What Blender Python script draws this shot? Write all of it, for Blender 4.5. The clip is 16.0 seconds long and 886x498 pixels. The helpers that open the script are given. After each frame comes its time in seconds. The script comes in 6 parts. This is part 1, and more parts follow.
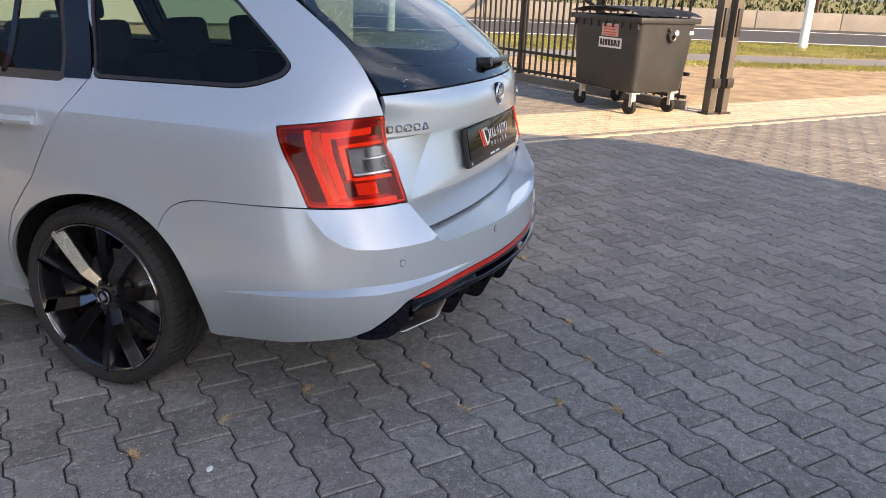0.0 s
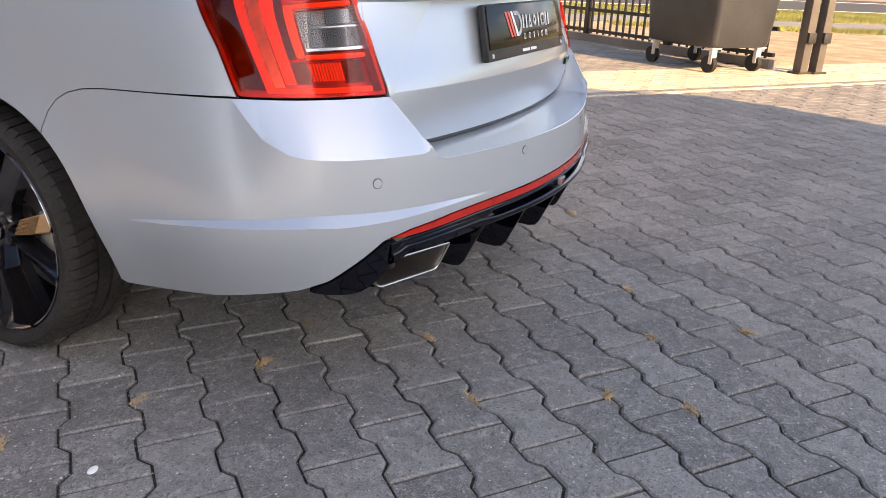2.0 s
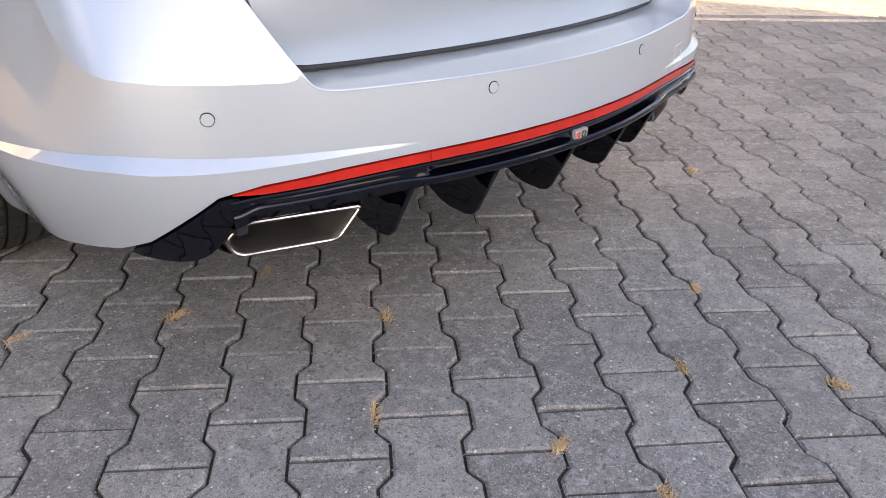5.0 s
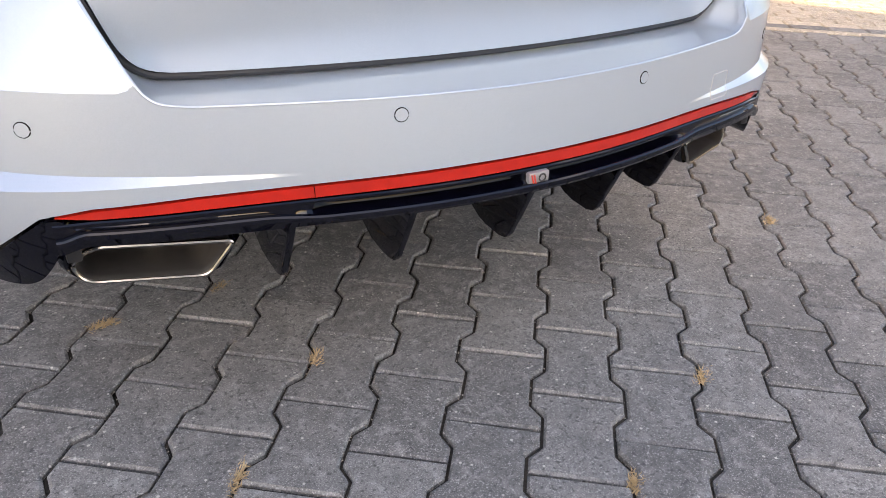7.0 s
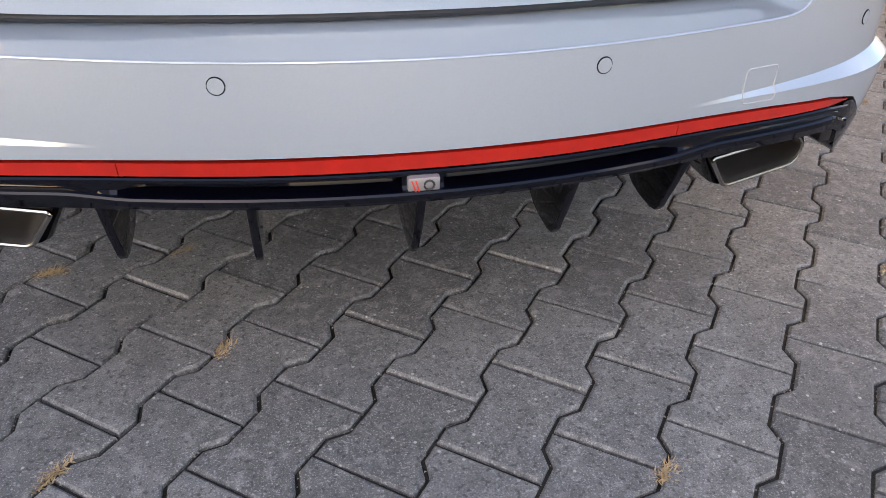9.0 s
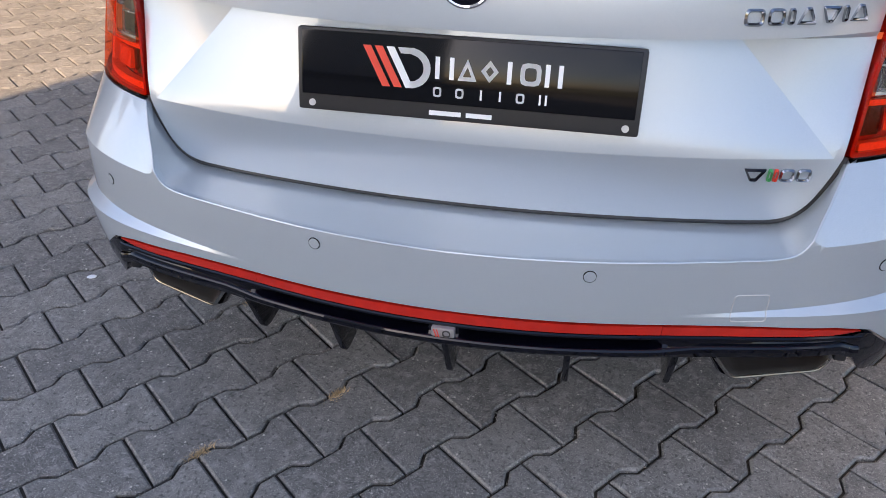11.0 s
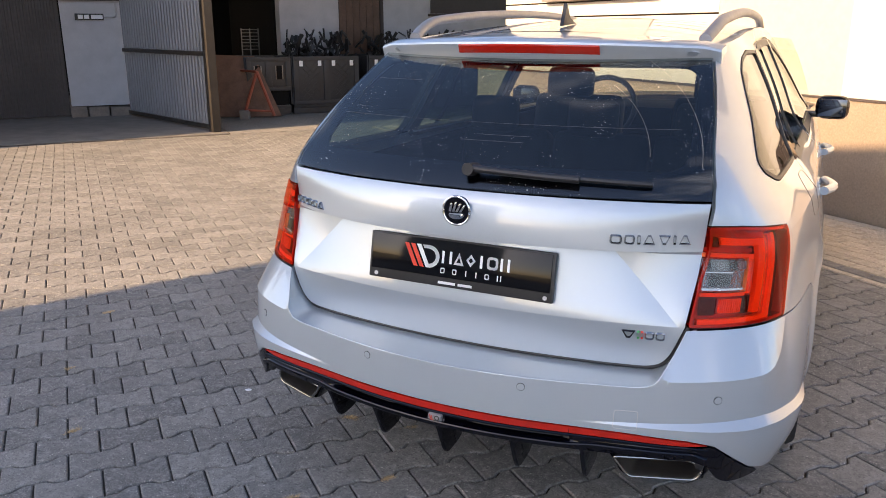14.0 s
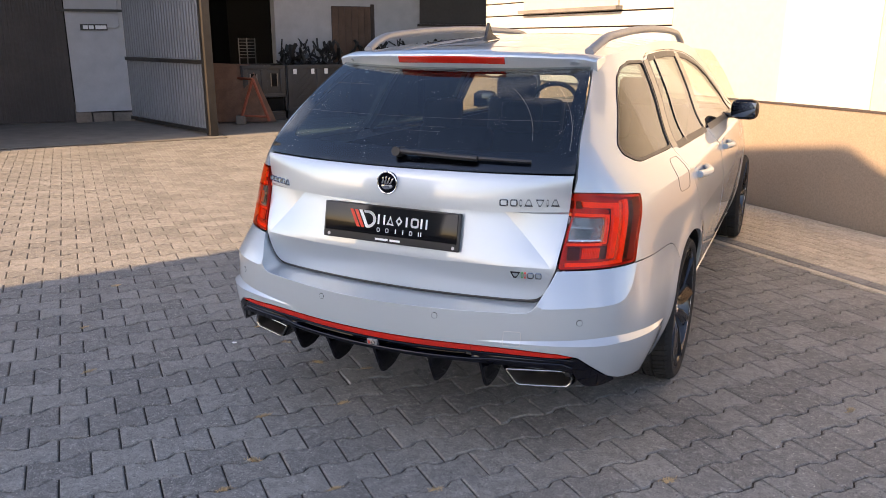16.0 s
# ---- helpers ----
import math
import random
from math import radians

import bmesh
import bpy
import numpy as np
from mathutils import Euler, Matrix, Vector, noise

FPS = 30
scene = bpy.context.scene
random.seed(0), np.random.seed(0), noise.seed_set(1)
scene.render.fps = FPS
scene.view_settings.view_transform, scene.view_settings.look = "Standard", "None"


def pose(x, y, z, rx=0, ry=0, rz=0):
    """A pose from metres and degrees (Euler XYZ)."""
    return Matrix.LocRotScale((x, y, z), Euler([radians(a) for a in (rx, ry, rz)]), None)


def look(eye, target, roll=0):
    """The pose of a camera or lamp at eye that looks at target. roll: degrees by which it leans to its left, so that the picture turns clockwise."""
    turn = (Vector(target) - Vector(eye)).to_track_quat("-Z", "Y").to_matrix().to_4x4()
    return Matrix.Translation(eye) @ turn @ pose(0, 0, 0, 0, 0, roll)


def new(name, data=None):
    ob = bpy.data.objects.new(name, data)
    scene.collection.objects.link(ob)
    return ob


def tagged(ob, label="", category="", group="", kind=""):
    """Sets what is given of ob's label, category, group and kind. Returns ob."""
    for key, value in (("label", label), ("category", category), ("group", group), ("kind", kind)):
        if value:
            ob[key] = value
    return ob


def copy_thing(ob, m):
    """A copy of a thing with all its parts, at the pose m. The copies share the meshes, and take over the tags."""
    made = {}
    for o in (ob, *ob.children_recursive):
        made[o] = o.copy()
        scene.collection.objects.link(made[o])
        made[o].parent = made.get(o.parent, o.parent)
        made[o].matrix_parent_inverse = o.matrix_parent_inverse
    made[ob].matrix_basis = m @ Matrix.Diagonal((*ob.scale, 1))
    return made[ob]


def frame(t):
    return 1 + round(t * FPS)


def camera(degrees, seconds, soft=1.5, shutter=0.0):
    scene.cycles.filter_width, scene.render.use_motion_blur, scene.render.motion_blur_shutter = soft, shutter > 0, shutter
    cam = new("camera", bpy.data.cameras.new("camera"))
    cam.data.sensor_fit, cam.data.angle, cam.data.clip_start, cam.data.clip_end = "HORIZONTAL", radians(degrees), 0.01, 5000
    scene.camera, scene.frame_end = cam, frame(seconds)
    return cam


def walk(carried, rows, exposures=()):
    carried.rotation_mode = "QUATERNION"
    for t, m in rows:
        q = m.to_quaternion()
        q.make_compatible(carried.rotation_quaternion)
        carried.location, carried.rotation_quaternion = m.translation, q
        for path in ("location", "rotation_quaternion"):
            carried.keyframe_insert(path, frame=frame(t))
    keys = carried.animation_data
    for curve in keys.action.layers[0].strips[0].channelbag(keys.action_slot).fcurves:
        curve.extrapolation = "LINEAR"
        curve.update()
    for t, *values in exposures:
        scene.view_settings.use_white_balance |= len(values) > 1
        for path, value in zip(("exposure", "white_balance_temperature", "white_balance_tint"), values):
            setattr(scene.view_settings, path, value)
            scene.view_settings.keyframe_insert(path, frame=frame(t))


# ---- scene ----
cam = camera(60.1, 16.0, soft=0.8)
PATH = [
    (0, (-2.537, -0.673, 1.284), (-0.769, -0.008, 0.627), 2.5),
    (0.5, (-2.353, -0.626, 1.158), (-0.594, 0.042, 0.479), 2.5),
    (1, (-2.16, -0.569, 1.047), (-0.412, 0.125, 0.365), 2.5),
    (1.5, (-2.039, -0.551, 0.97), (-0.319, 0.203, 0.283), 2.3),
    (2, (-1.9, -0.59, 0.937), (-0.214, 0.223, 0.231), 2.2),
    (2.5, (-1.784, -0.631, 0.921), (-0.162, 0.282, 0.189), 2.1),
    (3, (-1.664, -0.651, 0.892), (-0.125, 0.376, 0.132), 2.1),
    (3.5, (-1.522, -0.683, 0.872), (-0.099, 0.472, 0.07), 2.1),
    (4, (-1.411, -0.718, 0.86), (-0.079, 0.478, -0.031), 1.9),
    (4.5, (-1.279, -0.776, 0.859), (0.013, 0.443, -0.061), 1.8),
    (5, (-1.163, -0.817, 0.875), (0.094, 0.432, -0.052), 1.9),
    (5.2, (-1.119, -0.829, 0.88), (0.122, 0.436, -0.048), 1.9),
    (7.3, (-0.616, -0.869, 0.86), (0.19, 0.683, -0.111), 2.3),
    (7.5, (-0.568, -0.853, 0.851), (0.153, 0.735, -0.128), 2.2),
    (8, (-0.42, -0.81, 0.828), (0.17, 0.798, -0.204), 2.0),
    (8.2, (-0.371, -0.805, 0.811), (0.197, 0.8, -0.239), 1.9),
    (10.3, (0.131, -0.811, 0.988), (-0.006, 0.867, -0.091), 0.9),
    (10.5, (0.143, -0.839, 1.051), (-0.059, 0.829, -0.034), 0.9),
    (11, (0.211, -0.988, 1.173), (-0.14, 0.68, 0.127), 0.5),
    (11.5, (0.255, -1.101, 1.263), (-0.281, 0.568, 0.299), 0.6),
    (12, (0.322, -1.224, 1.319), (-0.394, 0.444, 0.479), 0.2),
    (12.5, (0.416, -1.349, 1.356), (-0.387, 0.338, 0.641), 0.2),
    (13, (0.514, -1.428, 1.39), (-0.311, 0.282, 0.761), 0.2),
    (13.5, (0.682, -1.528, 1.38), (-0.155, 0.201, 0.822), 0.2),
    (14, (0.817, -1.633, 1.379), (-0.024, 0.096, 0.829), 0.1),
    (14.5, (0.894, -1.761, 1.381), (0.051, -0.032, 0.833), 0.2),
    (15, (1.007, -1.887, 1.386), (0.164, -0.155, 0.846), 0.2),
    (15.5, (1.187, -2.0, 1.386), (0.345, -0.266, 0.853), 0.2),
    (16, (1.293, -2.104, 1.404), (0.45, -0.37, 0.873), 0.1),
]
EXPOSURE_ROWS = [(0.0, 0.9, 6250, 16), (1.5, 1.15, 6550, 18), (3.0, 1.46, 6900, 19), (5.0, 1.70, 6900, 20), (7.5, 1.62, 6850, 18), (8.5, 1.5, 6700, 18), (10.5, 1.18, 6300, 18), (11.5, 0.96, 6000, 17), (12.5, 1.01, 6100, 17), (14.0, 0.99, 6200, 18), (16.0, 1.02, 6250, 19)]
walk(cam, [(t, look(eye, target, roll)) for t, eye, target, roll in PATH], EXPOSURE_ROWS)

# ---- light: a low afternoon sun behind the camera's way, and a clear sky ----
SUN_WAY = 62.0      # degrees from +x in which the shadows fall
SUN_HIGH = 28.0
world = bpy.data.worlds.new("sky")
scene.world = world
world.use_nodes = True
wn = world.node_tree.nodes
sky = wn.new("ShaderNodeTexSky")
sky.sky_type, sky.sun_disc = "NISHITA", False
sky.sun_elevation, sky.sun_rotation = radians(SUN_HIGH), radians(270.0 - SUN_WAY)
sky.dust_density = 1.6
# thin clouds over the sky, white against blue
coord = wn.new("ShaderNodeTexCoord")
cloud = wn.new("ShaderNodeTexNoise")
cloud.inputs["Scale"].default_value, cloud.inputs["Detail"].default_value = 2.6, 7
ramp = wn.new("ShaderNodeValToRGB")
ramp.color_ramp.elements[0].position, ramp.color_ramp.elements[1].position = 0.55, 0.80
white = wn.new("ShaderNodeMix")
white.data_type = "RGBA"
white.inputs["B"].default_value = (9.5, 9.3, 9.0, 1)
wl = world.node_tree.links
wl.new(coord.outputs["Generated"], cloud.inputs["Vector"])
wl.new(cloud.outputs["Fac"], ramp.inputs["Fac"])
wl.new(ramp.outputs["Color"], white.inputs["Factor"])
wl.new(sky.outputs["Color"], white.inputs["A"])
wl.new(white.outputs["Result"], wn["Background"].inputs["Color"])
wn["Background"].inputs["Strength"].default_value = 0.15
sun_data = bpy.data.lights.new("sun", "SUN")
sun_data.energy, sun_data.angle, sun_data.color = 5.8, radians(0.22), (1.0, 0.69, 0.36)
sun = new("sun", sun_data)
sun.matrix_world = look((0, 0, 30), Vector((0, 0, 30)) + Vector((math.cos(radians(SUN_WAY)), math.sin(radians(SUN_WAY)), -math.tan(radians(SUN_HIGH)))))


# ---- materials ----
def material(name):
    m = bpy.data.materials.new(name)
    m.use_nodes = True
    return m, m.node_tree.nodes, m.node_tree.links, m.node_tree.nodes["Principled BSDF"]


def blend(nt, a, b, fac, mode="MIX"):
    """A colour mix node; a, b and fac are values or sockets."""
    n = nt.nodes.new("ShaderNodeMix")
    n.data_type, n.blend_type = "RGBA", mode
    for key, v in (("A", a), ("B", b), ("Factor", fac)):
        if isinstance(v, bpy.types.NodeSocket):
            nt.links.new(v, n.inputs[key])
        else:
            n.inputs[key].default_value = v if key == "Factor" else (*v, 1)
    return n.outputs["Result"]


def noise_tex(nt, scale, detail=4, rough=0.55, stretch=None):
    n = nt.nodes.new("ShaderNodeTexNoise")
    n.inputs["Scale"].default_value, n.inputs["Detail"].default_value, n.inputs["Roughness"].default_value = scale, detail, rough
    c = nt.nodes.new("ShaderNodeTexCoord")
    if stretch:
        mp = nt.nodes.new("ShaderNodeMapping")
        mp.inputs["Scale"].default_value = stretch
        nt.links.new(c.outputs["Object"], mp.inputs["Vector"])
        nt.links.new(mp.outputs["Vector"], n.inputs["Vector"])
    else:
        nt.links.new(c.outputs["Object"], n.inputs["Vector"])
    return n.outputs["Fac"]


def steps_of(nt, socket, a, b, lo=0.0, hi=1.0):
    n = nt.nodes.new("ShaderNodeMapRange")
    n.inputs["From Min"].default_value, n.inputs["From Max"].default_value = a, b
    n.inputs["To Min"].default_value, n.inputs["To Max"].default_value = lo, hi
    nt.links.new(socket, n.inputs["Value"])
    return n.outputs["Result"]


def relief(nt, bsdf, socket, strength, distance):
    n = nt.nodes.new("ShaderNodeBump")
    n.inputs["Strength"].default_value, n.inputs["Distance"].default_value = strength, distance
    nt.links.new(socket, n.inputs["Height"])
    nt.links.new(n.outputs["Normal"], bsdf.inputs["Normal"])


def plain(name, colour, rough=0.5, metal=0.0, coat=0.0, vary=0.15, grain=60.0, bump=0.0, spec=0.5):
    """A surface of one stuff, with grain at two scales."""
    m, n, l, b = material(name)
    nt = m.node_tree
    big, fine = noise_tex(nt, grain * 0.08), noise_tex(nt, grain, 6)
    dark = tuple(c * (1 - vary) for c in colour)
    light = tuple(min(1, c * (1 + vary)) for c in colour)
    c = blend(nt, dark, light, steps_of(nt, big, 0.3, 0.7))
    c = blend(nt, c, dark, steps_of(nt, fine, 0.45, 0.8, 0, 0.7))
    l.new(c, b.inputs["Base Color"])
    l.new(steps_of(nt, fine, 0.3, 0.7, max(0.02, rough * 0.85), min(1, rough * 1.15)), b.inputs["Roughness"])
    b.inputs["Metallic"].default_value, b.inputs["Coat Weight"].default_value = metal, coat
    b.inputs["Coat Roughness"].default_value, b.inputs["Specular IOR Level"].default_value = 0.04, spec
    if bump:
        relief(nt, b, fine, bump, 0.01)
    return m


def pane(name, tint, rough=0.0, dirt=0.0, shine=0.9, base=0.045):
    """Clear or tinted glass: see-through in its tint, with a glossy face."""
    m, n, l, b = material(name)
    n.remove(b)
    nt = m.node_tree
    see, gloss, mix, edge = n.new("ShaderNodeBsdfTransparent"), n.new("ShaderNodeBsdfGlossy"), n.new("ShaderNodeMixShader"), n.new("ShaderNodeLayerWeight")
    see.inputs["Color"].default_value, gloss.inputs["Roughness"].default_value, edge.inputs["Blend"].default_value = (*tint, 1), rough, 0.5
    power, scale = n.new("ShaderNodeMath"), n.new("ShaderNodeMath")
    power.operation, power.inputs[1].default_value = "POWER", 4.5
    scale.operation, scale.inputs[1].default_value, scale.inputs[2].default_value = "MULTIPLY_ADD", shine, base
    l.new(edge.outputs["Facing"], power.inputs[0])
    l.new(power.outputs["Value"], scale.inputs[0])
    l.new(scale.outputs["Value"], mix.inputs["Fac"])
    l.new(see.outputs["BSDF"], mix.inputs[1])
    l.new(gloss.outputs["BSDF"], mix.inputs[2])
    last = mix.outputs["Shader"]
    if dirt:
        spots = n.new("ShaderNodeTexVoronoi")
        spots.inputs["Scale"].default_value = 95
        c = n.new("ShaderNodeTexCoord")
        l.new(c.outputs["Object"], spots.inputs["Vector"])
        film = n.new("ShaderNodeBsdfDiffuse")
        film.inputs["Color"].default_value = (0.72, 0.68, 0.6, 1)
        m2 = n.new("ShaderNodeMixShader")
        k = nt.nodes.new("ShaderNodeMath")
        k.operation = "MULTIPLY"
        l.new(steps_of(nt, spots.outputs["Distance"], 0.16, 0.10), k.inputs[0])
        l.new(steps_of(nt, noise_tex(nt, 5.0, 5), 0.47, 0.60, 0, dirt), k.inputs[1])
        l.new(k.outputs["Value"], m2.inputs["Fac"])
        l.new(last, m2.inputs[1])
        l.new(film.outputs["BSDF"], m2.inputs[2])
        last = m2.outputs["Shader"]
    l.new(last, n["Material Output"].inputs["Surface"])
    return m


def car_paint():
    m, n, l, b = material("silver_paint")
    nt = m.node_tree
    flake = n.new("ShaderNodeTexVoronoi")
    flake.inputs["Scale"].default_value = 1400
    c = n.new("ShaderNodeTexCoord")
    l.new(c.outputs["Object"], flake.inputs["Vector"])
    col = blend(nt, (0.430, 0.485, 0.527), (0.525, 0.578, 0.620), flake.outputs["Color"])
    dust = noise_tex(nt, 6.0, 4)
    col = blend(nt, col, (0.60, 0.585, 0.55), steps_of(nt, dust, 0.35, 0.8, 0, 0.10))
    l.new(col, b.inputs["Base Color"])
    b.inputs["Roughness"].default_value, b.inputs["Coat IOR"].default_value = 0.42, 1.7
    b.inputs["Metallic"].default_value, b.inputs["Coat Weight"].default_value, b.inputs["Coat Roughness"].default_value = 0.52, 1.0, 0.006
    return m


def pavers(name, low, high):
    """Concrete blocks: each its own grey, with fine aggregate and pale worn patches."""
    m, n, l, b = material(name)
    nt = m.node_tree
    info, isle = n.new("ShaderNodeObjectInfo"), n.new("ShaderNodeNewGeometry")
    add = n.new("ShaderNodeMath")
    add.operation = "ADD"
    l.new(info.outputs["Random"], add.inputs[0])
    l.new(isle.outputs["Random Per Island"], add.inputs[1])
    wrap = n.new("ShaderNodeMath")
    wrap.operation = "FRACT"
    l.new(add.outputs["Value"], wrap.inputs[0])
    base = blend(nt, low, high, wrap.outputs["Value"])
    c = n.new("ShaderNodeTexCoord")
    geo = isle.outputs["Position"]

    def tex(scale, detail):
        t = n.new("ShaderNodeTexNoise")
        t.inputs["Scale"].default_value, t.inputs["Detail"].default_value = scale, detail
        l.new(geo, t.inputs["Vector"])
        return t.outputs["Fac"]
    fine, mid, big, blotch = tex(420, 3), tex(45, 7), tex(2.2, 5), tex(21, 5)
    col = blend(nt, base, tuple(v * 1.55 for v in high), steps_of(nt, mid, 0.52, 0.72, 0, 0.7))
    col = blend(nt, col, tuple(v * 0.55 for v in low), steps_of(nt, fine, 0.53, 0.66, 0, 0.55))
    col = blend(nt, col, tuple(v * 2.1 for v in high), steps_of(nt, fine, 0.42, 0.31, 0, 0.85))
    col = blend(nt, col, tuple(v * 0.75 for v in low), steps_of(nt, big, 0.5, 0.75, 0, 0.5))
    col = blend(nt, col, tuple(v * 0.62 for v in low), steps_of(nt, blotch, 0.50, 0.66, 0, 0.28))
    col = blend(nt, col, tuple(v * 1.35 for v in high), steps_of(nt, blotch, 0.46, 0.32, 0, 0.26))
    chips = n.new("ShaderNodeTexVoronoi")
    chips.inputs["Scale"].default_value = 55
    l.new(geo, chips.inputs["Vector"])
    some = n.new("ShaderNodeMath")
    some.operation = "MULTIPLY"
    l.new(steps_of(nt, chips.outputs["Distance"], 0.17, 0.11, 0, 0.9), some.inputs[0])
    l.new(steps_of(nt, chips.outputs["Color"], 0.58, 0.62), some.inputs[1])
    col = blend(nt, col, (0.60, 0.56, 0.48), some.outputs["Value"])
    worn, speck = tex(130, 4), tex(190, 3)
    col = blend(nt, col, tuple(v * 1.7 for v in high), steps_of(nt, speck, 0.40, 0.30, 0, 0.75))
    col = blend(nt, col, tuple(v * 0.5 for v in low), steps_of(nt, worn, 0.55, 0.68, 0, 0.75))
    l.new(col, b.inputs["Base Color"])
    b.inputs["Roughness"].default_value, b.inputs["Specular IOR Level"].default_value = 0.82, 0.35
    relief(nt, b, fine, 0.22, 0.004)
    return m


PAINT = car_paint()
BLACK_GLOSS = plain("black_gloss_plastic", (0.002, 0.002, 0.005), 0.03, vary=0.1, spec=0.42)
BLACK_TRIM = plain("black_trim", (0.018, 0.018, 0.019), 0.42, vary=0.2)
# near-black of liners, also painted where the workshop and pallet boxes are in shade
LINER_AND_SHADE = plain("dark_liner_and_shade", (0.006, 0.006, 0.006), 0.85, spec=0.2)
CHROME = plain("chrome", (0.72, 0.73, 0.75), 0.05, metal=1.0, vary=0.03)
STEEL = plain("brushed_steel", (0.20, 0.185, 0.165), 0.36, metal=0.8, vary=0.1)
RIM_STEEL = plain("polished_steel", (0.33, 0.32, 0.305), 0.20, metal=1.0, vary=0.06)
# darker copy of the chrome: the marks' dark reflections are put into its colour
BADGE_CHROME = plain("badge_chrome", (0.36, 0.37, 0.39), 0.07, metal=1.0, vary=0.05)
RUBBER = plain("tyre_rubber", (0.027, 0.026, 0.025), 0.78, vary=0.25, grain=120, bump=0.15, spec=0.25)
RIM_BLACK = plain("rim_black", (0.010, 0.010, 0.012), 0.14, coat=0.6, vary=0.1)
RIM_FACET = plain("rim_facet", (0.56, 0.56, 0.58), 0.20, metal=1.0, vary=0.1)
RAIL = plain("rail_alloy", (0.36, 0.35, 0.34), 0.45, metal=0.5, vary=0.08)
MIRROR = plain("tinted_mirror", (0.09, 0.10, 0.12), 0.03, metal=1.0, vary=0.02)
PLATE_BLACK = plain("plate_black", (0.004, 0.004, 0.005), 0.08, vary=0.1, spec=0.3)
RIM_CUT = plain("machined_alloy", (0.62, 0.63, 0.65), 0.25, metal=1.0, vary=0.05)
GLASS_DARK = pane("privacy_glass", (0.27, 0.40, 0.41), base=0.022)
GLASS_REAR = pane("rear_glass", (0.44, 0.50, 0.51), dirt=0.9, base=0.085)
GLASS_CLEAR = pane("clear_glass", (0.80, 0.86, 0.83))
LENS_RED = pane("red_lens", (1.0, 0.34, 0.12), 0.01, shine=0.22, base=0.025)
LENS_CLEAR = pane("clear_lens", (0.93, 0.93, 0.93), 0.01)
LAMP_RED = plain("lamp_red", (0.42, 0.024, 0.010), 0.16, metal=0.5, vary=0.35, grain=30, bump=0.15)
LAMP_SMOKE = plain("lamp_clear_strip", (0.62, 0.36, 0.32), 0.10, metal=0.8, vary=0.4, grain=60, bump=0.35)
LAMP_BRIGHT = plain("lamp_guide", (1.0, 0.20, 0.05), 0.3, vary=0.08, spec=0.4)
LAMP_DARK = plain("lamp_dark", (0.06, 0.006, 0.004), 0.10, metal=0.6, vary=0.5, grain=25, bump=0.3)
LAMP_CHROME = plain("lamp_reflector", (0.24, 0.24, 0.25), 0.08, metal=1.0, vary=0.5, grain=70, bump=0.9)
LAMP_STEM = plain("lamp_grey_cell", (0.16, 0.16, 0.17), 0.15, metal=0.8, vary=0.4, grain=60)
REFLEX = plain("red_reflector", (0.46, 0.015, 0.006), 0.16, coat=0.4, vary=0.12, grain=300)
SEAT = plain("seat_cloth", (0.016, 0.016, 0.018), 0.9, vary=0.3, grain=200)
WHITE_INK = plain("white_print", (0.82, 0.82, 0.80), 0.4, vary=0.03)
RED_INK = plain("red_print", (0.72, 0.06, 0.03), 0.35, vary=0.05)
GREEN_INK = plain("green_print", (0.05, 0.35, 0.10), 0.35, vary=0.05)
PAVER_GREY = pavers("grey_paver", (0.154, 0.147, 0.133), (0.260, 0.246, 0.221))
PAVER_EDGE = pavers("worn_paver_edge", (0.154, 0.147, 0.133), (0.256, 0.243, 0.219))
PAVER_BEIGE = pavers("beige_paver", (0.41, 0.35, 0.26), (0.54, 0.465, 0.35))
GRIT = plain("pale_grit", (0.30, 0.27, 0.22), 0.9, vary=0.4, grain=300)
JOINT = plain("joint_sand", (0.050, 0.042, 0.031), 0.95, vary=0.4, grain=150, bump=0.5)
RENDER_WHITE = plain("white_render", (0.56, 0.53, 0.475), 0.85, vary=0.05, grain=220, bump=0.2)
RENDER_CREAM = plain("cream_render", (0.47, 0.435, 0.365), 0.85, vary=0.05, grain=220, bump=0.2)
PLINTH = plain("mosaic_plinth", (0.335, 0.258, 0.186), 0.8, vary=0.16, grain=900, bump=0.5)
GREY_PLASTER = plain("grey_plaster", (0.47, 0.465, 0.475), 0.9, vary=0.08, grain=60)
CONCRETE = plain("concrete", (0.20, 0.185, 0.165), 0.9, vary=0.2, grain=45, bump=0.3)
SHEET = plain("grey_sheet_metal", (0.20, 0.205, 0.22), 0.45, metal=0.3, vary=0.12, grain=20)
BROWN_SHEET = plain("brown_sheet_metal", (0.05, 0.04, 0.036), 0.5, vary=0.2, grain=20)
WOOD = plain("brown_wood", (0.11, 0.062, 0.038), 0.6, vary=0.3, grain=50, bump=0.2)
CHIPBOARD = plain("weathered_board", (0.15, 0.085, 0.055), 0.75, vary=0.3, grain=60)
CRATE = plain("black_crate_plastic", (0.026, 0.027, 0.029), 0.5, vary=0.25)
BIN_GREY = plain("bin_plastic", (0.034, 0.035, 0.038), 0.42, vary=0.25, grain=40, bump=0.08)
IRON = plain("dark_painted_steel", (0.03, 0.026, 0.022), 0.5, vary=0.3)
GALV = plain("pale_steel", (0.55, 0.55, 0.54), 0.45, metal=0.4, vary=0.1)
FOOTING = plain("rough_footing", (0.23, 0.19, 0.155), 0.95, vary=0.35, grain=30, bump=0.8)
ASPHALT = plain("asphalt", (0.055, 0.054, 0.053), 0.9, vary=0.2, grain=120, bump=0.3)
SAND = plain("dry_soil", (0.36, 0.27, 0.16), 0.95, vary=0.45, grain=34, bump=1.0)
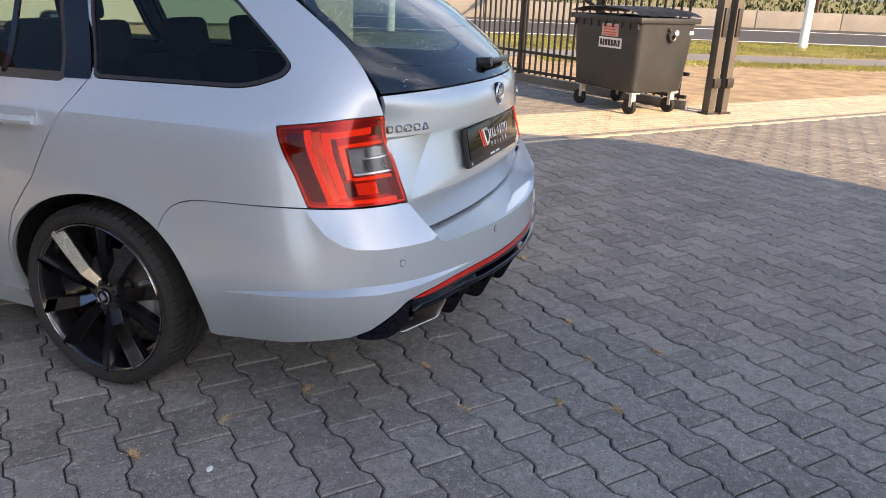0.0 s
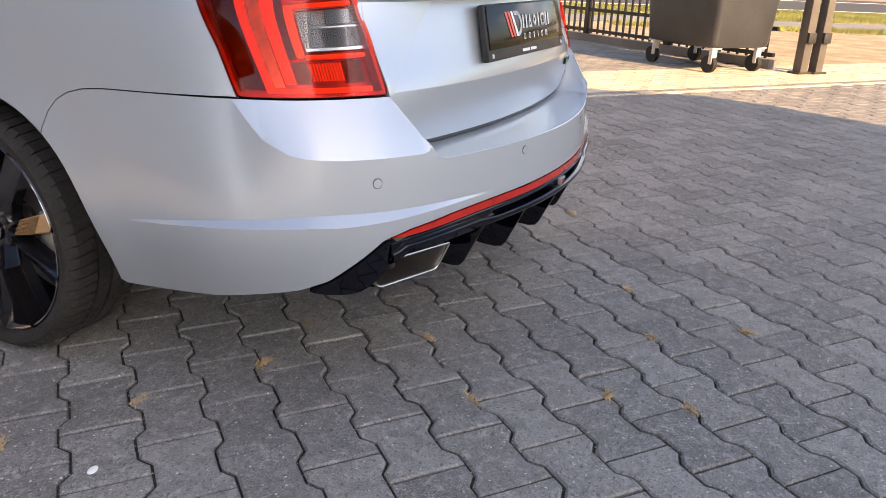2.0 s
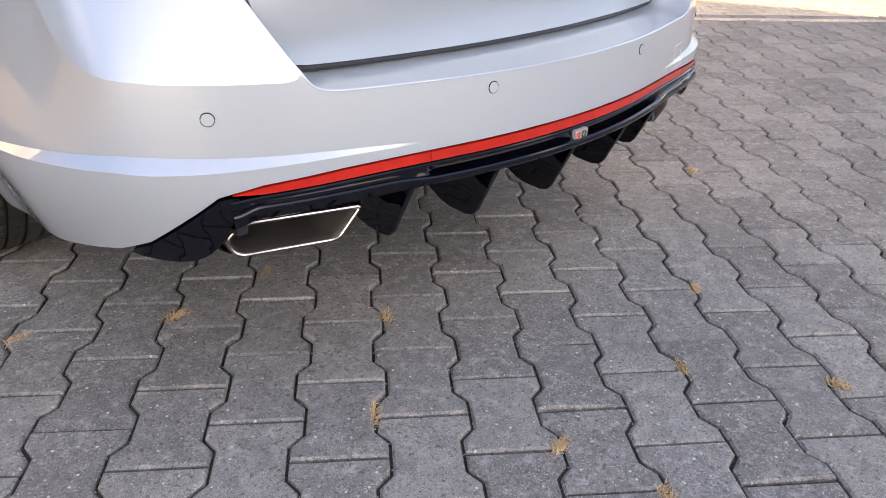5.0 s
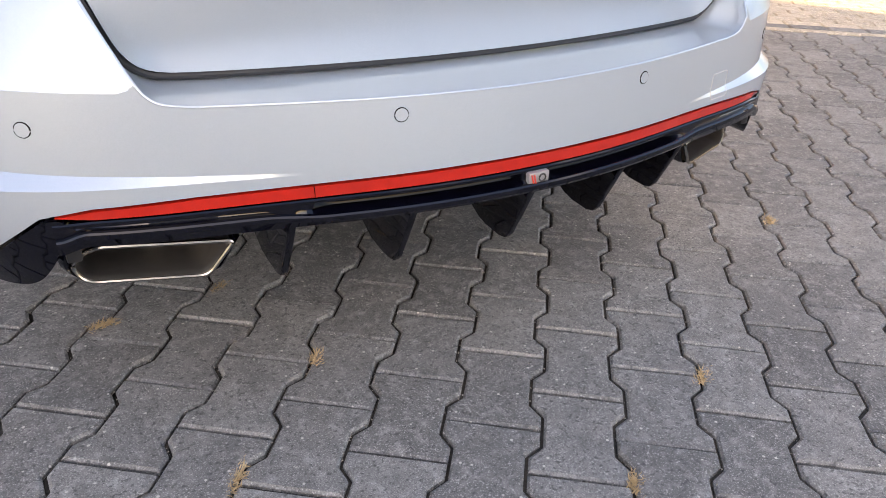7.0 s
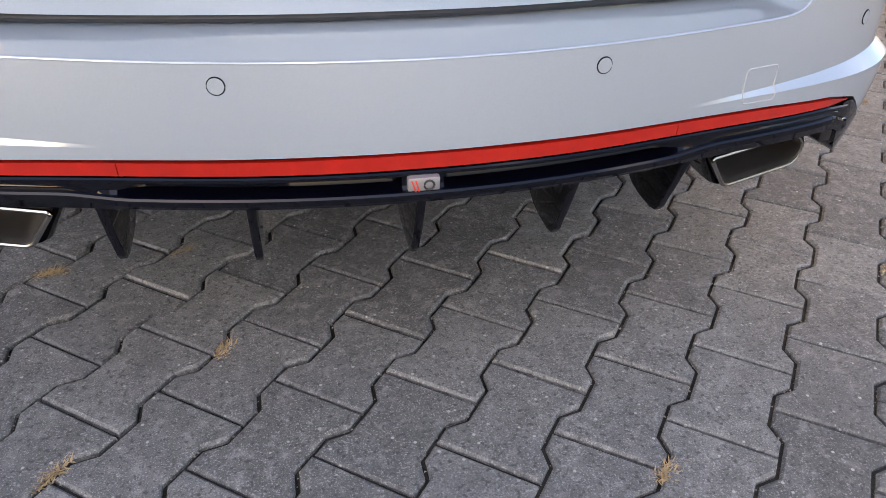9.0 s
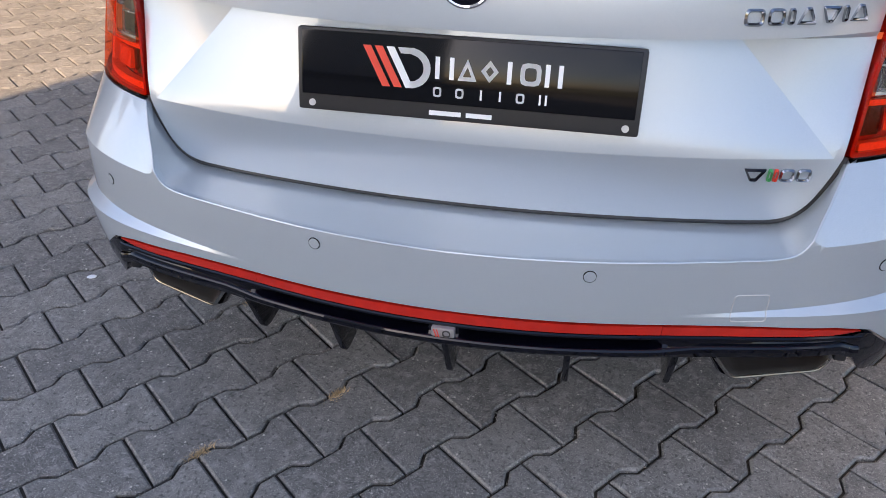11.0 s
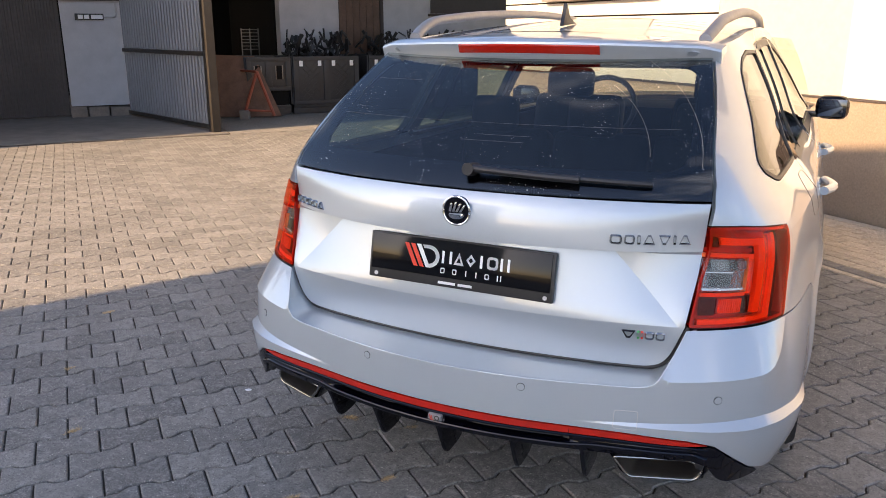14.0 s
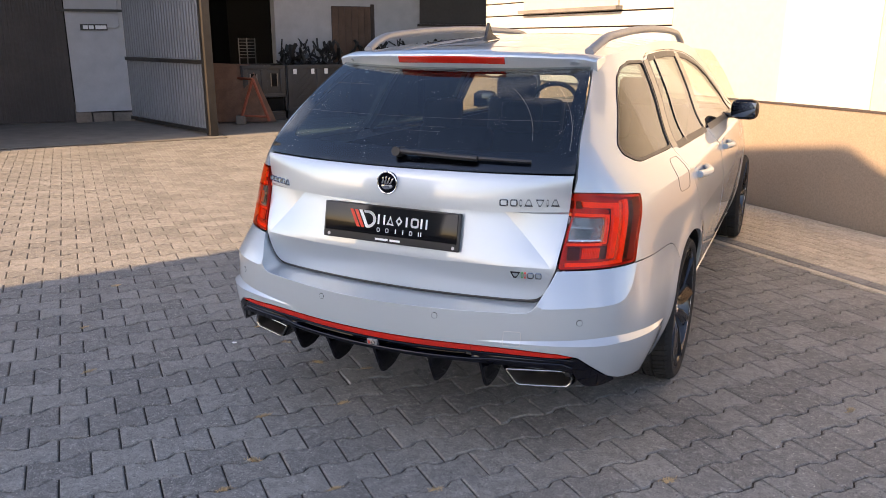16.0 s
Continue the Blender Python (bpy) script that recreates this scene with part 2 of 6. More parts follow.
TURF = plain("turf", (0.19, 0.18, 0.06), 0.95, vary=0.4, grain=30, bump=0.8)
PALE_WALL = plain("pale_concrete", (0.20, 0.195, 0.19), 0.9, vary=0.12, grain=18, bump=0.2)
STRAW = plain("dry_grass", (0.50, 0.36, 0.19), 0.9, vary=0.3, grain=200)
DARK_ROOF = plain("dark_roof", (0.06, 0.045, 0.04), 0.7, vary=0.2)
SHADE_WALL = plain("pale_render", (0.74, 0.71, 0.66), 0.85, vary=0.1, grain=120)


# ---- the shape of the car: x to its right, y ahead from the rear end, z up ----
def spline(px, py):
    """A natural cubic spline through points, as a function of arrays."""
    px, py = np.array(px, float), np.array(py, float)
    n = len(px)
    h = np.diff(px)
    m = np.zeros((n, n))
    r = np.zeros(n)
    m[0, 0] = m[-1, -1] = 1
    for i in range(1, n - 1):
        m[i, i - 1:i + 2] = h[i - 1], 2 * (h[i - 1] + h[i]), h[i]
        r[i] = 6 * ((py[i + 1] - py[i]) / h[i] - (py[i] - py[i - 1]) / h[i - 1])
    k = np.linalg.solve(m, r)

    def f(x):
        x = np.clip(np.asarray(x, float), px[0], px[-1])
        i = np.clip(np.searchsorted(px, x) - 1, 0, n - 2)
        a, b, w = px[i + 1] - x, x - px[i], h[i]
        return (k[i] * a ** 3 + k[i + 1] * b ** 3) / (6 * w) + (py[i] / w - k[i] * w / 6) * a + (py[i + 1] / w - k[i + 1] * w / 6) * b
    return f


def smooth(x, a, b):
    s = np.clip((np.asarray(x, float) - a) / (b - a), 0, 1)
    return s * s * (3 - 2 * s)


# the plan of the outer shell: share of the half width, and metres ahead
PLAN_X = [0, 0.25, 0.5, 0.75, 0.867, 0.933, 0.965, 0.983, 1.0, 1.0, 0.992, 0.978, 0.95, 0.89, 0.72, 0.4, 0]
PLAN_Y = [0, 0.018, 0.068, 0.15, 0.24, 0.36, 0.52, 0.75, 1.1, 1.6, 2.4, 3.1, 3.7, 4.1, 4.42, 4.58, 4.62]
steps = np.hypot(0.9 * np.diff(PLAN_X), np.diff(PLAN_Y))
PLAN_U = np.concatenate([[0], np.cumsum(steps)])
plan_x = spline([-u for u in PLAN_U[:0:-1]] + list(PLAN_U), [-v for v in PLAN_X[:0:-1]] + PLAN_X)
plan_y = spline([-u for u in PLAN_U[:0:-1]] + list(PLAN_U), PLAN_Y[:0:-1] + PLAN_Y)
HIGH = [0.685, 0.78, 0.892, 0.974, 1.15, 1.30, 1.42]
LOW = [0.16, 0.30, 0.42, 0.525, 0.60, 0.685]
high_y = spline(HIGH, [0.06, 0.082, 0.095, 0.085, 0.225, 0.44, 0.60])
high_r = spline(HIGH, [0.857, 0.844, 0.815, 0.765, 0.682, 0.602, 0.535])
waist = spline([0.685, 0.74, 0.80, 0.88], [0.873, 0.867, 0.856, 0.833])
upper = spline([0.88, 0.974, 1.15, 1.30, 1.42], [0.833, 0.748, 0.662, 0.588, 0.525])


def high_m(z):
    """Half width amidships: an edge runs along the flank at lamp height, with the cabin leaning in above it."""
    return np.where(np.asarray(z) < 0.88, waist(z), upper(z))


low_y = spline(LOW, [0.02, 0.0, -0.004, 0.0, 0.004, 0.012])
low_r = spline(LOW, [0.79, 0.853, 0.893, 0.90, 0.898, 0.893])
low_m = spline(LOW, [0.765, 0.825, 0.858, 0.869, 0.873, 0.873])


def shell(u, z):
    """The outer shell: bumper, quarters, doors and wings, by the way round the car and the height."""
    u, z = np.broadcast_arrays(np.asarray(u, float), np.asarray(z, float))
    nx, ny = plan_x(u), plan_y(u)
    v = np.abs(u)
    # the bumper's shoulder: a crease that climbs to the lamp's outer corner
    fold = np.interp(v, [0.0, 0.53, 0.575, 0.76, 0.83, 0.86, 0.90, 0.92, 0.945], [0.60, 0.60, 0.571, 0.577, 0.582, 0.588, 0.611, 0.638, 0.678])
    crisp = np.clip((z - fold) / (0.685 - fold), 0, 1)
    soft = smooth(z, 0.34, 0.80) / float(smooth(0.685, 0.34, 0.80))
    k = smooth(v, 0.80, 0.96)
    t = crisp * (1 - k) + np.minimum(soft, 1) * k
    up = z >= 0.685
    y0 = np.where(up, high_y(z), low_y(z) + 0.048 * t)
    wr = np.where(up, high_r(z), low_r(z) - 0.036 * t)
    wm = np.where(up, high_m(z), low_m(z))
    g = smooth(ny, 0.25, 1.5)
    w = wr * (1 - g) + wm * g
    w = w * (1 - 0.05 * smooth(z, 0.95, 1.35) * smooth(ny, 1.6, 3.4))
    y = ny + y0 * (1 - smooth(ny, 0.5, 2.4))
    # the ledge that runs round the bumper's corner
    line = np.interp(v, [0.3, 0.6, 0.83, 1.05, 1.25], [0.450, 0.459, 0.464, 0.444, 0.418])
    half = np.interp(v, [0.34, 0.60, 0.78, 1.05, 1.25], [0.0012, 0.006, 0.010, 0.004, 0.002])
    rim = 0.017 * (1 - np.clip((z - line + half) / (2 * half), 0, 1)) * smooth(v, 0.34, 0.80) * (1 - smooth(ny, 0.40, 0.66))
    # swollen wheel arches
    for hub in (1.06, 3.74):
        d = np.hypot((ny - hub) * 0.97, z - 0.31)
        rim = rim + 0.010 * np.exp(-((d - 0.34) / 0.06) ** 2)
    x = nx * w
    return np.stack([x + rim * np.sign(u) * smooth(np.abs(nx), 0.3, 0.95), y - rim * (1 - smooth(ny, 0.1, 0.5)), z + 0 * x], -1)


def by_y(y, z):
    """The way round (right side) at which the shell lies that far ahead."""
    us = np.linspace(0.3, 5.2, 1200)
    ys = shell(us, np.full(us.shape, z))[:, 1]
    return float(np.interp(y, ys, us))


def by_x(x, z):
    """The way round at which the rear of the shell lies that far to the right."""
    us = np.linspace(0, 1.35, 700)
    xs = shell(us, np.full(us.shape, z))[:, 0]
    i = int(np.argmax(xs))
    return math.copysign(float(np.interp(abs(x), xs[:i + 1], us[:i + 1])), x)


gate_y = spline([0.56, 0.60, 0.66, 0.69, 0.74, 0.80, 0.86, 0.92, 0.965, 0.99, 1.10, 1.20, 1.30, 1.36], [0.135, 0.125, 0.112, 0.106, 0.104, 0.102, 0.10, 0.104, 0.118, 0.137, 0.275, 0.425, 0.605, 0.72])
gate_bow = spline([0.56, 0.66, 0.80, 0.92, 0.975, 1.10, 1.20, 1.30, 1.36], [0.17, 0.19, 0.25, 0.30, 0.31, 0.30, 0.28, 0.26, 0.24])
gate_wrap = spline([0.56, 0.66, 0.80, 0.92, 0.975, 1.10, 1.20, 1.36], [0.05, 0.05, 0.31, 0.30, 0.12, 0.02, 0.0, 0.0])


def gate(x, z):
    """The tailgate and its glass, with the sunken field for the plate."""
    x, z = np.asarray(x, float), np.asarray(z, float)
    y = gate_y(z) + gate_bow(z) * x * x + gate_wrap(z) * x ** 4
    # the field leans back towards the top; flat corners close it on both sides
    low = np.clip(z, 0.685, 0.855) - 0.685
    sunk = np.minimum(0.22 * low, np.maximum(0.048 * low - 0.173 * (np.abs(x) - 0.565), 0))
    return np.stack([x, y + sunk * np.interp(z, [0.855, 0.863], [1.0, 0.0]), z + 0 * x], -1)


# ---- mesh tools ----
def finish(name, bm, mat, parent=None, angle=0.6):
    me = bpy.data.meshes.new(name)
    bmesh.ops.recalc_face_normals(bm, faces=bm.faces)
    for f in bm.faces:
        f.smooth = True
    bm.to_mesh(me)
    bm.free()
    me.set_sharp_from_angle(angle=angle)
    me.materials.append(mat)
    ob = new(name, me)
    ob.parent = parent
    return ob


def part(name, bm, mat, parent, label="", angle=0.6):
    return tagged(finish(name, bm, mat, parent, angle), label)


def thing(name, label, category, kind="", group="", at=None):
    ob = new(name)
    ob.empty_display_size = 0.1
    if at is not None:
        ob.matrix_basis = at
    return tagged(ob, label, category, group, kind)


def block(bm, size, at=Matrix.Identity(4), bevel=0.0, segments=2):
    """A box of that size round the pose, its edges rounded."""
    made = bmesh.ops.create_cube(bm, size=1.0, matrix=at @ Matrix.Diagonal((*size, 1)))["verts"]
    if bevel:
        edges = {e for v in made for e in v.link_edges}
        bmesh.ops.bevel(bm, geom=list(edges), offset=bevel, segments=segments, profile=0.6, affect="EDGES")
    return bm


def box(size, at=Matrix.Identity(4), bevel=0.0, segments=2):
    return block(bmesh.new(), size, at, bevel, segments)


def span(x0, x1, y0, y1, z0, z1, bevel=0.0):
    return box((x1 - x0, y1 - y0, z1 - z0), pose((x0 + x1) / 2, (y0 + y1) / 2, (z0 + z1) / 2), bevel)


def rod(bm, a, b, r, sides=10, r2=None):
    a, b = Vector(a), Vector(b)
    turn = (b - a).to_track_quat("Z", "Y").to_matrix().to_4x4()
    bmesh.ops.create_cone(bm, cap_ends=True, segments=sides, radius1=r, radius2=r if r2 is None else r2, depth=(b - a).length, matrix=Matrix.Translation((a + b) / 2) @ turn)
    return bm


def prism(outline, depth, at=Matrix.Identity(4), bevel=0.0):
    """An outline in x and z pushed along y by depth."""
    bm = bmesh.new()
    front = [bm.verts.new((x, 0, z)) for x, z in outline]
    back = [bm.verts.new((x, depth, z)) for x, z in outline]
    bm.faces.new(front)
    bm.faces.new(back[::-1])
    for i in range(len(front)):
        j = (i + 1) % len(front)
        bm.faces.new((front[j], front[i], back[i], back[j]))
    if bevel:
        bmesh.ops.bevel(bm, geom=list(bm.edges), offset=bevel, segments=2, profile=0.6, affect="EDGES")
    bm.transform(at)
    return bm


def lathe(bm, outline, sides=64, axis="X"):
    """An outline of (along, radius) turned round an axis, closed."""
    rings = []
    for i in range(sides):
        a = 2 * math.pi * i / sides
        rings.append([bm.verts.new((t, r * math.cos(a), r * math.sin(a))) for t, r in outline])
    for i in range(sides):
        p, q = rings[i], rings[(i + 1) % sides]
        for k in range(len(outline) - 1):
            bm.faces.new((p[k], p[k + 1], q[k + 1], q[k]))
    return bm


def tube(points, r, sides=8, closed=False, flat=1.0):
    """A pipe along points."""
    bm = bmesh.new()
    pts = [Vector(p) for p in points]
    n = len(pts)
    rings = []
    up = Vector((0.03, 0.02, 1))
    for i, p in enumerate(pts):
        d = (pts[(i + 1) % n] - pts[i - 1]) if closed else (pts[min(i + 1, n - 1)] - pts[max(i - 1, 0)])
        d.normalize()
        s = d.cross(up).normalized()
        w = s.cross(d).normalized()
        rings.append([bm.verts.new(p + r * (math.cos(2 * math.pi * k / sides) * s + flat * math.sin(2 * math.pi * k / sides) * w)) for k in range(sides)])
    for i in range(n if closed else n - 1):
        a, b = rings[i], rings[(i + 1) % n]
        for k in range(sides):
            bm.faces.new((a[k], a[(k + 1) % sides], b[(k + 1) % sides], b[k]))
    if not closed:
        bm.faces.new(rings[0][::-1])
        bm.faces.new(rings[-1])
    return bm


def inside(points, poly):
    """Which points lie inside a polygon."""
    x, y = points[:, 0], points[:, 1]
    hit = np.zeros(len(points), bool)
    px, py = poly[:, 0], poly[:, 1]
    j = len(poly) - 1
    for i in range(len(poly)):
        cross = ((py[i] > y) != (py[j] > y)) & (x < (px[j] - px[i]) * (y - py[i]) / (py[j] - py[i] + 1e-12) + px[i])
        hit ^= cross
        j = i
    return hit


def rounded(points, r, n=5):
    """A closed outline with its corners rounded; points are (a, b) or (a, b, radius)."""
    out = []
    k = len(points)
    for i in range(k):
        p, a, b = (np.array(points[j % k][:2], float) for j in (i, i - 1, i + 1))
        rr = points[i][2] if len(points[i]) > 2 else r
        la, lb = np.linalg.norm(a - p), np.linalg.norm(b - p)
        s = min(rr, la * 0.45, lb * 0.45)
        if s < 1e-4:
            out.append(p)
            continue
        p0, p1 = p + (a - p) / la * s, p + (b - p) / lb * s
        for q in np.linspace(0, 1, n):
            out.append((1 - q) ** 2 * p0 + 2 * q * (1 - q) * p + q * q * p1)
    return np.array(out)


def dense(poly, h, closed=True):
    out = []
    k = len(poly)
    for i in range(k if closed else k - 1):
        a, b = poly[i], poly[(i + 1) % k]
        m = max(1, int(np.ceil(np.linalg.norm(b - a) / h)))
        out += [a + (b - a) * q / m for q in range(m)]
    if not closed:
        out.append(poly[-1])
    return np.array(out)


def inset(poly, g):
    """The outline drawn in by g on all sides."""
    area = 0.5 * np.sum(poly[:, 0] * np.roll(poly[:, 1], -1) - np.roll(poly[:, 0], -1) * poly[:, 1])
    d = np.roll(poly, -1, 0) - np.roll(poly, 1, 0)
    d /= np.linalg.norm(d, axis=1)[:, None] + 1e-9
    return poly + g * math.copysign(1, area) * np.stack([-d[:, 1], d[:, 0]], 1)


def cut_corners(pts, n=2):
    """A softer line through the same ends, with its corners cut n times."""
    p = np.array(pts, float)
    for _ in range(n):
        q = np.empty((2 * len(p) - 2, 2))
        q[0::2], q[1::2] = 0.75 * p[:-1] + 0.25 * p[1:], 0.25 * p[:-1] + 0.75 * p[1:]
        p = np.concatenate([p[:1], q, p[-1:]])
    return p


def sheet(name, poly, surface, mat, parent, label="", h=0.02, gap=0.0012, out=0.0, deep=0.014, holes=(), creases=()):
    """A panel: an outline on a curved surface, meshed with a fine net that follows it, with a turned-in edge of its own."""
    from mathutils.geometry import delaunay_2d_cdt
    poly = inset(dense(np.array(poly, float), h * 0.7), gap)
    rings = [poly] + [inset(dense(np.array(q, float), h * 0.7), -gap) for q in holes]
    lines = [dense(np.array(q, float), h * 0.7, False) for q in creases]
    lo, hi = poly.min(0), poly.max(0)
    gx, gy = np.meshgrid(np.arange(lo[0] + h / 2, hi[0], h), np.arange(lo[1] + h / 2, hi[1], h))
    grid = np.stack([gx.ravel(), gy.ravel()], 1)
    keep = inside(grid, poly)
    for q in rings[1:]:
        keep &= ~inside(grid, q)
    edge = np.concatenate(rings + lines)
    grid = grid[keep]
    if len(grid):
        near = np.concatenate([np.min(np.hypot(*(grid[i:i + 400, None] - edge[None]).transpose(2, 0, 1)), axis=1) for i in range(0, len(grid), 400)])
        grid = grid[near > h * 0.45]
    pts, edges = [], []
    for q in rings:
        k = len(pts)
        pts += [tuple(p) for p in q]
        edges += [(k + i, k + (i + 1) % len(q)) for i in range(len(q))]
    for q in lines:
        k = len(pts)
        pts += [tuple(p) for p in q]
        edges += [(k + i, k + i + 1) for i in range(len(q) - 1)]
    pts += [tuple(p) for p in grid]
    v2, _, f2, *_ = delaunay_2d_cdt([Vector(p) for p in pts], edges, [], 0, 1e-6)
    v2 = np.array([tuple(v) for v in v2])
    f2 = np.array([tuple(f) for f in f2 if len(f) == 3])
    mid = v2[f2].mean(1)
    ok = inside(mid, poly)
    for q in rings[1:]:
        ok &= ~inside(mid, q)
    f2, mid = f2[ok], mid[ok]
    e = 0.0002

    def normals(p):
        du = surface(p[:, 0] + e, p[:, 1]) - surface(p[:, 0] - e, p[:, 1])
        dv = surface(p[:, 0], p[:, 1] + e) - surface(p[:, 0], p[:, 1] - e)
        n = np.cross(du, dv)
        return n / (np.linalg.norm(n, axis=1)[:, None] + 1e-12)
    base, nor = surface(v2[:, 0], v2[:, 1]), normals(v2)
    top = base + nor * out
    first = top[f2]
    flip = np.sum(np.cross(first[:, 1] - first[:, 0], first[:, 2] - first[:, 0]) * nor[f2[:, 0]], 1) < 0
    f2[flip] = f2[flip][:, ::-1]
    # loops take the surface's own normal just inside their triangle, so that creases stay sharp
    corner = v2[f2] + 0.25 * (mid[:, None] - v2[f2])
    loops = [tuple(n) for n in normals(corner.reshape(-1, 2))]
    # the free edges, turned in
    from collections import Counter
    count = Counter(tuple(sorted((f[i], f[(i + 1) % 3]))) for f in f2.tolist() for i in range(3))
    low = base - nor * deep
    verts = [tuple(p) for p in top]
    faces = [tuple(f) for f in f2.tolist()]
    for f in f2.tolist():
        for i in range(3):
            a, b = f[i], f[(i + 1) % 3]
            if count[tuple(sorted((a, b)))] == 1:
                k = len(verts)
                verts += [tuple(top[a]), tuple(top[b]), tuple(low[b]), tuple(low[a])]
                faces.append((k + 1, k, k + 3, k + 2))
                n = np.cross(low[a] - top[a], top[b] - top[a])
                loops += [tuple(n / (np.linalg.norm(n) + 1e-12))] * 4
    me = bpy.data.meshes.new(name)
    me.from_pydata(verts, [], faces)
    me.polygons.foreach_set("use_smooth", [True] * len(faces))
    me.update()
    me.normals_split_custom_set(loops)
    me.materials.append(mat)
    ob = new(name, me)
    ob.parent = parent
    return tagged(ob, label)


# ---- the yard: its own axes, a along the paver rows and b across them ----
YARD = 51.5
ROW = Vector((math.cos(radians(YARD)), math.sin(radians(YARD)), 0))
ACROSS = Vector((math.sin(radians(YARD)), -math.cos(radians(YARD)), 0))


def yard(a, b, z=0.0):
    p = a * ROW + b * ACROSS
    return Vector((p.x, p.y, z))


def yard_pose(a, b, z=0.0, turn=0.0):
    """A pose in the yard: its x runs along b, its y along a."""
    p = yard(a, b)
    return pose(p.x, p.y, z, 0, 0, YARD - 90 + turn)


def yspan(name, b0, b1, a0, a1, z0, z1, mat, parent=None, label="", bevel=0.0):
    """A block between two a, two b and two heights."""
    bm = span(b0, b1, a0, a1, z0, z1, bevel)
    bm.transform(yard_pose(0, 0))
    return part(name, bm, mat, parent, label)


def structure(ob, label, category):
    return tagged(ob, label, category, kind="structure")


# the ground: one sheet to the horizon
bm = bmesh.new()
bmesh.ops.create_grid(bm, x_segments=2, y_segments=2, size=900, matrix=pose(0, 0, -0.075))
structure(part("ground", bm, TURF, None), "flat grassy ground reaching to the horizon", "ground")
structure(yspan("yard_bed", -12.2, 12.0, -16, 4.42, -0.07, -0.0095, JOINT), "dark sandy bedding under the paved yard", "ground")
sand = yspan("bare_soil", 5.36, 40, 4.46, 10.3, -0.07, -0.004, SAND)
structure(yspan("drive_bed", 1.4, 5.345, 4.46, 10.3, -0.07, -0.0095, JOINT), "dark sandy bedding under the paved drive", "ground")
structure(sand, "dry sandy soil beside the driveway", "ground")

# the road beyond the verge
ROAD = pose(24.3, -4.0, 0, 0, 0, 118)      # its x runs along the road, its -y away from the yard


def along(name, y0, y1, z0, z1, mat, label, category, x0=-120, x1=120, bevel=0.0):
    bm = span(x0, x1, y0, y1, z0, z1, bevel)
    bm.transform(ROAD)
    return structure(part(name, bm, mat, None), label, category)


along("road", -10.6, 0.0, -0.07, -0.01, ASPHALT, "grey asphalt road past the yard", "road")
along("footpath", 5.3, 7.0, -0.07, 0.0, PALE_WALL, "narrow pale concrete footpath in the verge", "path")
along("road_edge_line", -0.45, -0.25, -0.02, -0.004, WHITE_INK, "white painted edge line on the road", "road marking")
along("road_middle_line", -7.9, -7.7, -0.02, -0.004, WHITE_INK, "white painted line on the road", "road marking")
for k in range(-10, 11):
    bm = span(k * 4 - 1.985, k * 4 + 1.985, -11.1, -10.8, -0.05, 0.70, 0.03)
    bm.transform(ROAD)
    tagged(part("concrete_barrier", bm, PALE_WALL, None), "long pale concrete barrier beside the road", "barrier", "roadside barrier", "structure")

# the white house beside the car: plinth, smooth wall, boarded wall
WALL_A = 4.49
house = thing("wall_house", "white rendered house wall over a brown mosaic plinth", "wall", "structure")
yspan("plinth", -8.2, 1.0, WALL_A, WALL_A + 0.4, -0.05, 0.875, PLINTH, house, "brown mosaic plaster plinth")
yspan("ledge", -8.2, 1.0, WALL_A - 0.012, WALL_A + 0.3, 0.877, 0.89, DARK_ROOF, house, "thin dark drip edge")
yspan("smooth_wall", -3.72, 1.0, WALL_A + 0.03, WALL_A + 0.4, 0.89, 5.2, RENDER_CREAM, house, "cream rendered wall")
yspan("white_panel", -2.38, -1.52, WALL_A + 0.022, WALL_A + 0.03, 0.893, 5.2, RENDER_WHITE, house, "brighter white stripe of render")
z = 0.89
while z < 5.1:
    yspan("wall_board", -7.5, -3.724, WALL_A + 0.03, WALL_A + 0.10, z + 0.006, z + 0.150, RENDER_WHITE, house, bevel=0.003)
    z += 0.16
yspan("wall_core", -7.5, -3.724, WALL_A + 0.10, WALL_A + 0.4, 0.89, 5.2, DARK_ROOF, house, "dark wall behind the boards")
yspan("window_sill", -6.5, -4.5, WALL_A - 0.06, WALL_A + 0.028, 1.70, 1.74, CONCRETE, house, "grey-brown window sill")
yspan("window_frame", -6.45, -4.55, WALL_A + 0.0, WALL_A + 0.028, 1.742, 2.95, RENDER_CREAM, house, "pale shuttered window")
for k in range(4):
    yspan("upper_window", -6.3 + 1.75 * k, -5.4 + 1.75 * k, WALL_A + 0.012, WALL_A + 0.028, 3.35, 4.55, DARK_ROOF, house, "dark upper window")
yspan("house_side", 1.0, 1.35, WALL_A + 0.03, WALL_A + 7.0, -0.05, 5.2, RENDER_CREAM, house)
yspan("roof", -8.6, 1.8, WALL_A - 0.5, WALL_A + 8.0, 5.2, 5.45, DARK_ROOF, house, "dark roof")

# the workshop across the yard
shop = thing("wall_workshop", "white workshop front with steel gates in deep shade", "wall", "structure")
FRONT = -12.3
yspan("pillar", FRONT - 0.4, FRONT, -0.78, 0.14, 0.175, 4.2, GREY_PLASTER, shop, "white rendered pillar")
for k, (a0, a1) in enumerate(((-0.80, -0.55), (-0.53, -0.22), (-0.20, 0.15))):
    yspan("footing_stone", FRONT - 0.4, FRONT + 0.05 - 0.03 * (k == 1), a0, a1, -0.05, 0.170 - 0.012 * k, FOOTING, shop, bevel=0.02)
yspan("beam", FRONT - 0.02, FRONT + 0.06, -0.9, 0.12, 1.82, 1.86, IRON, shop, "dark gate track")
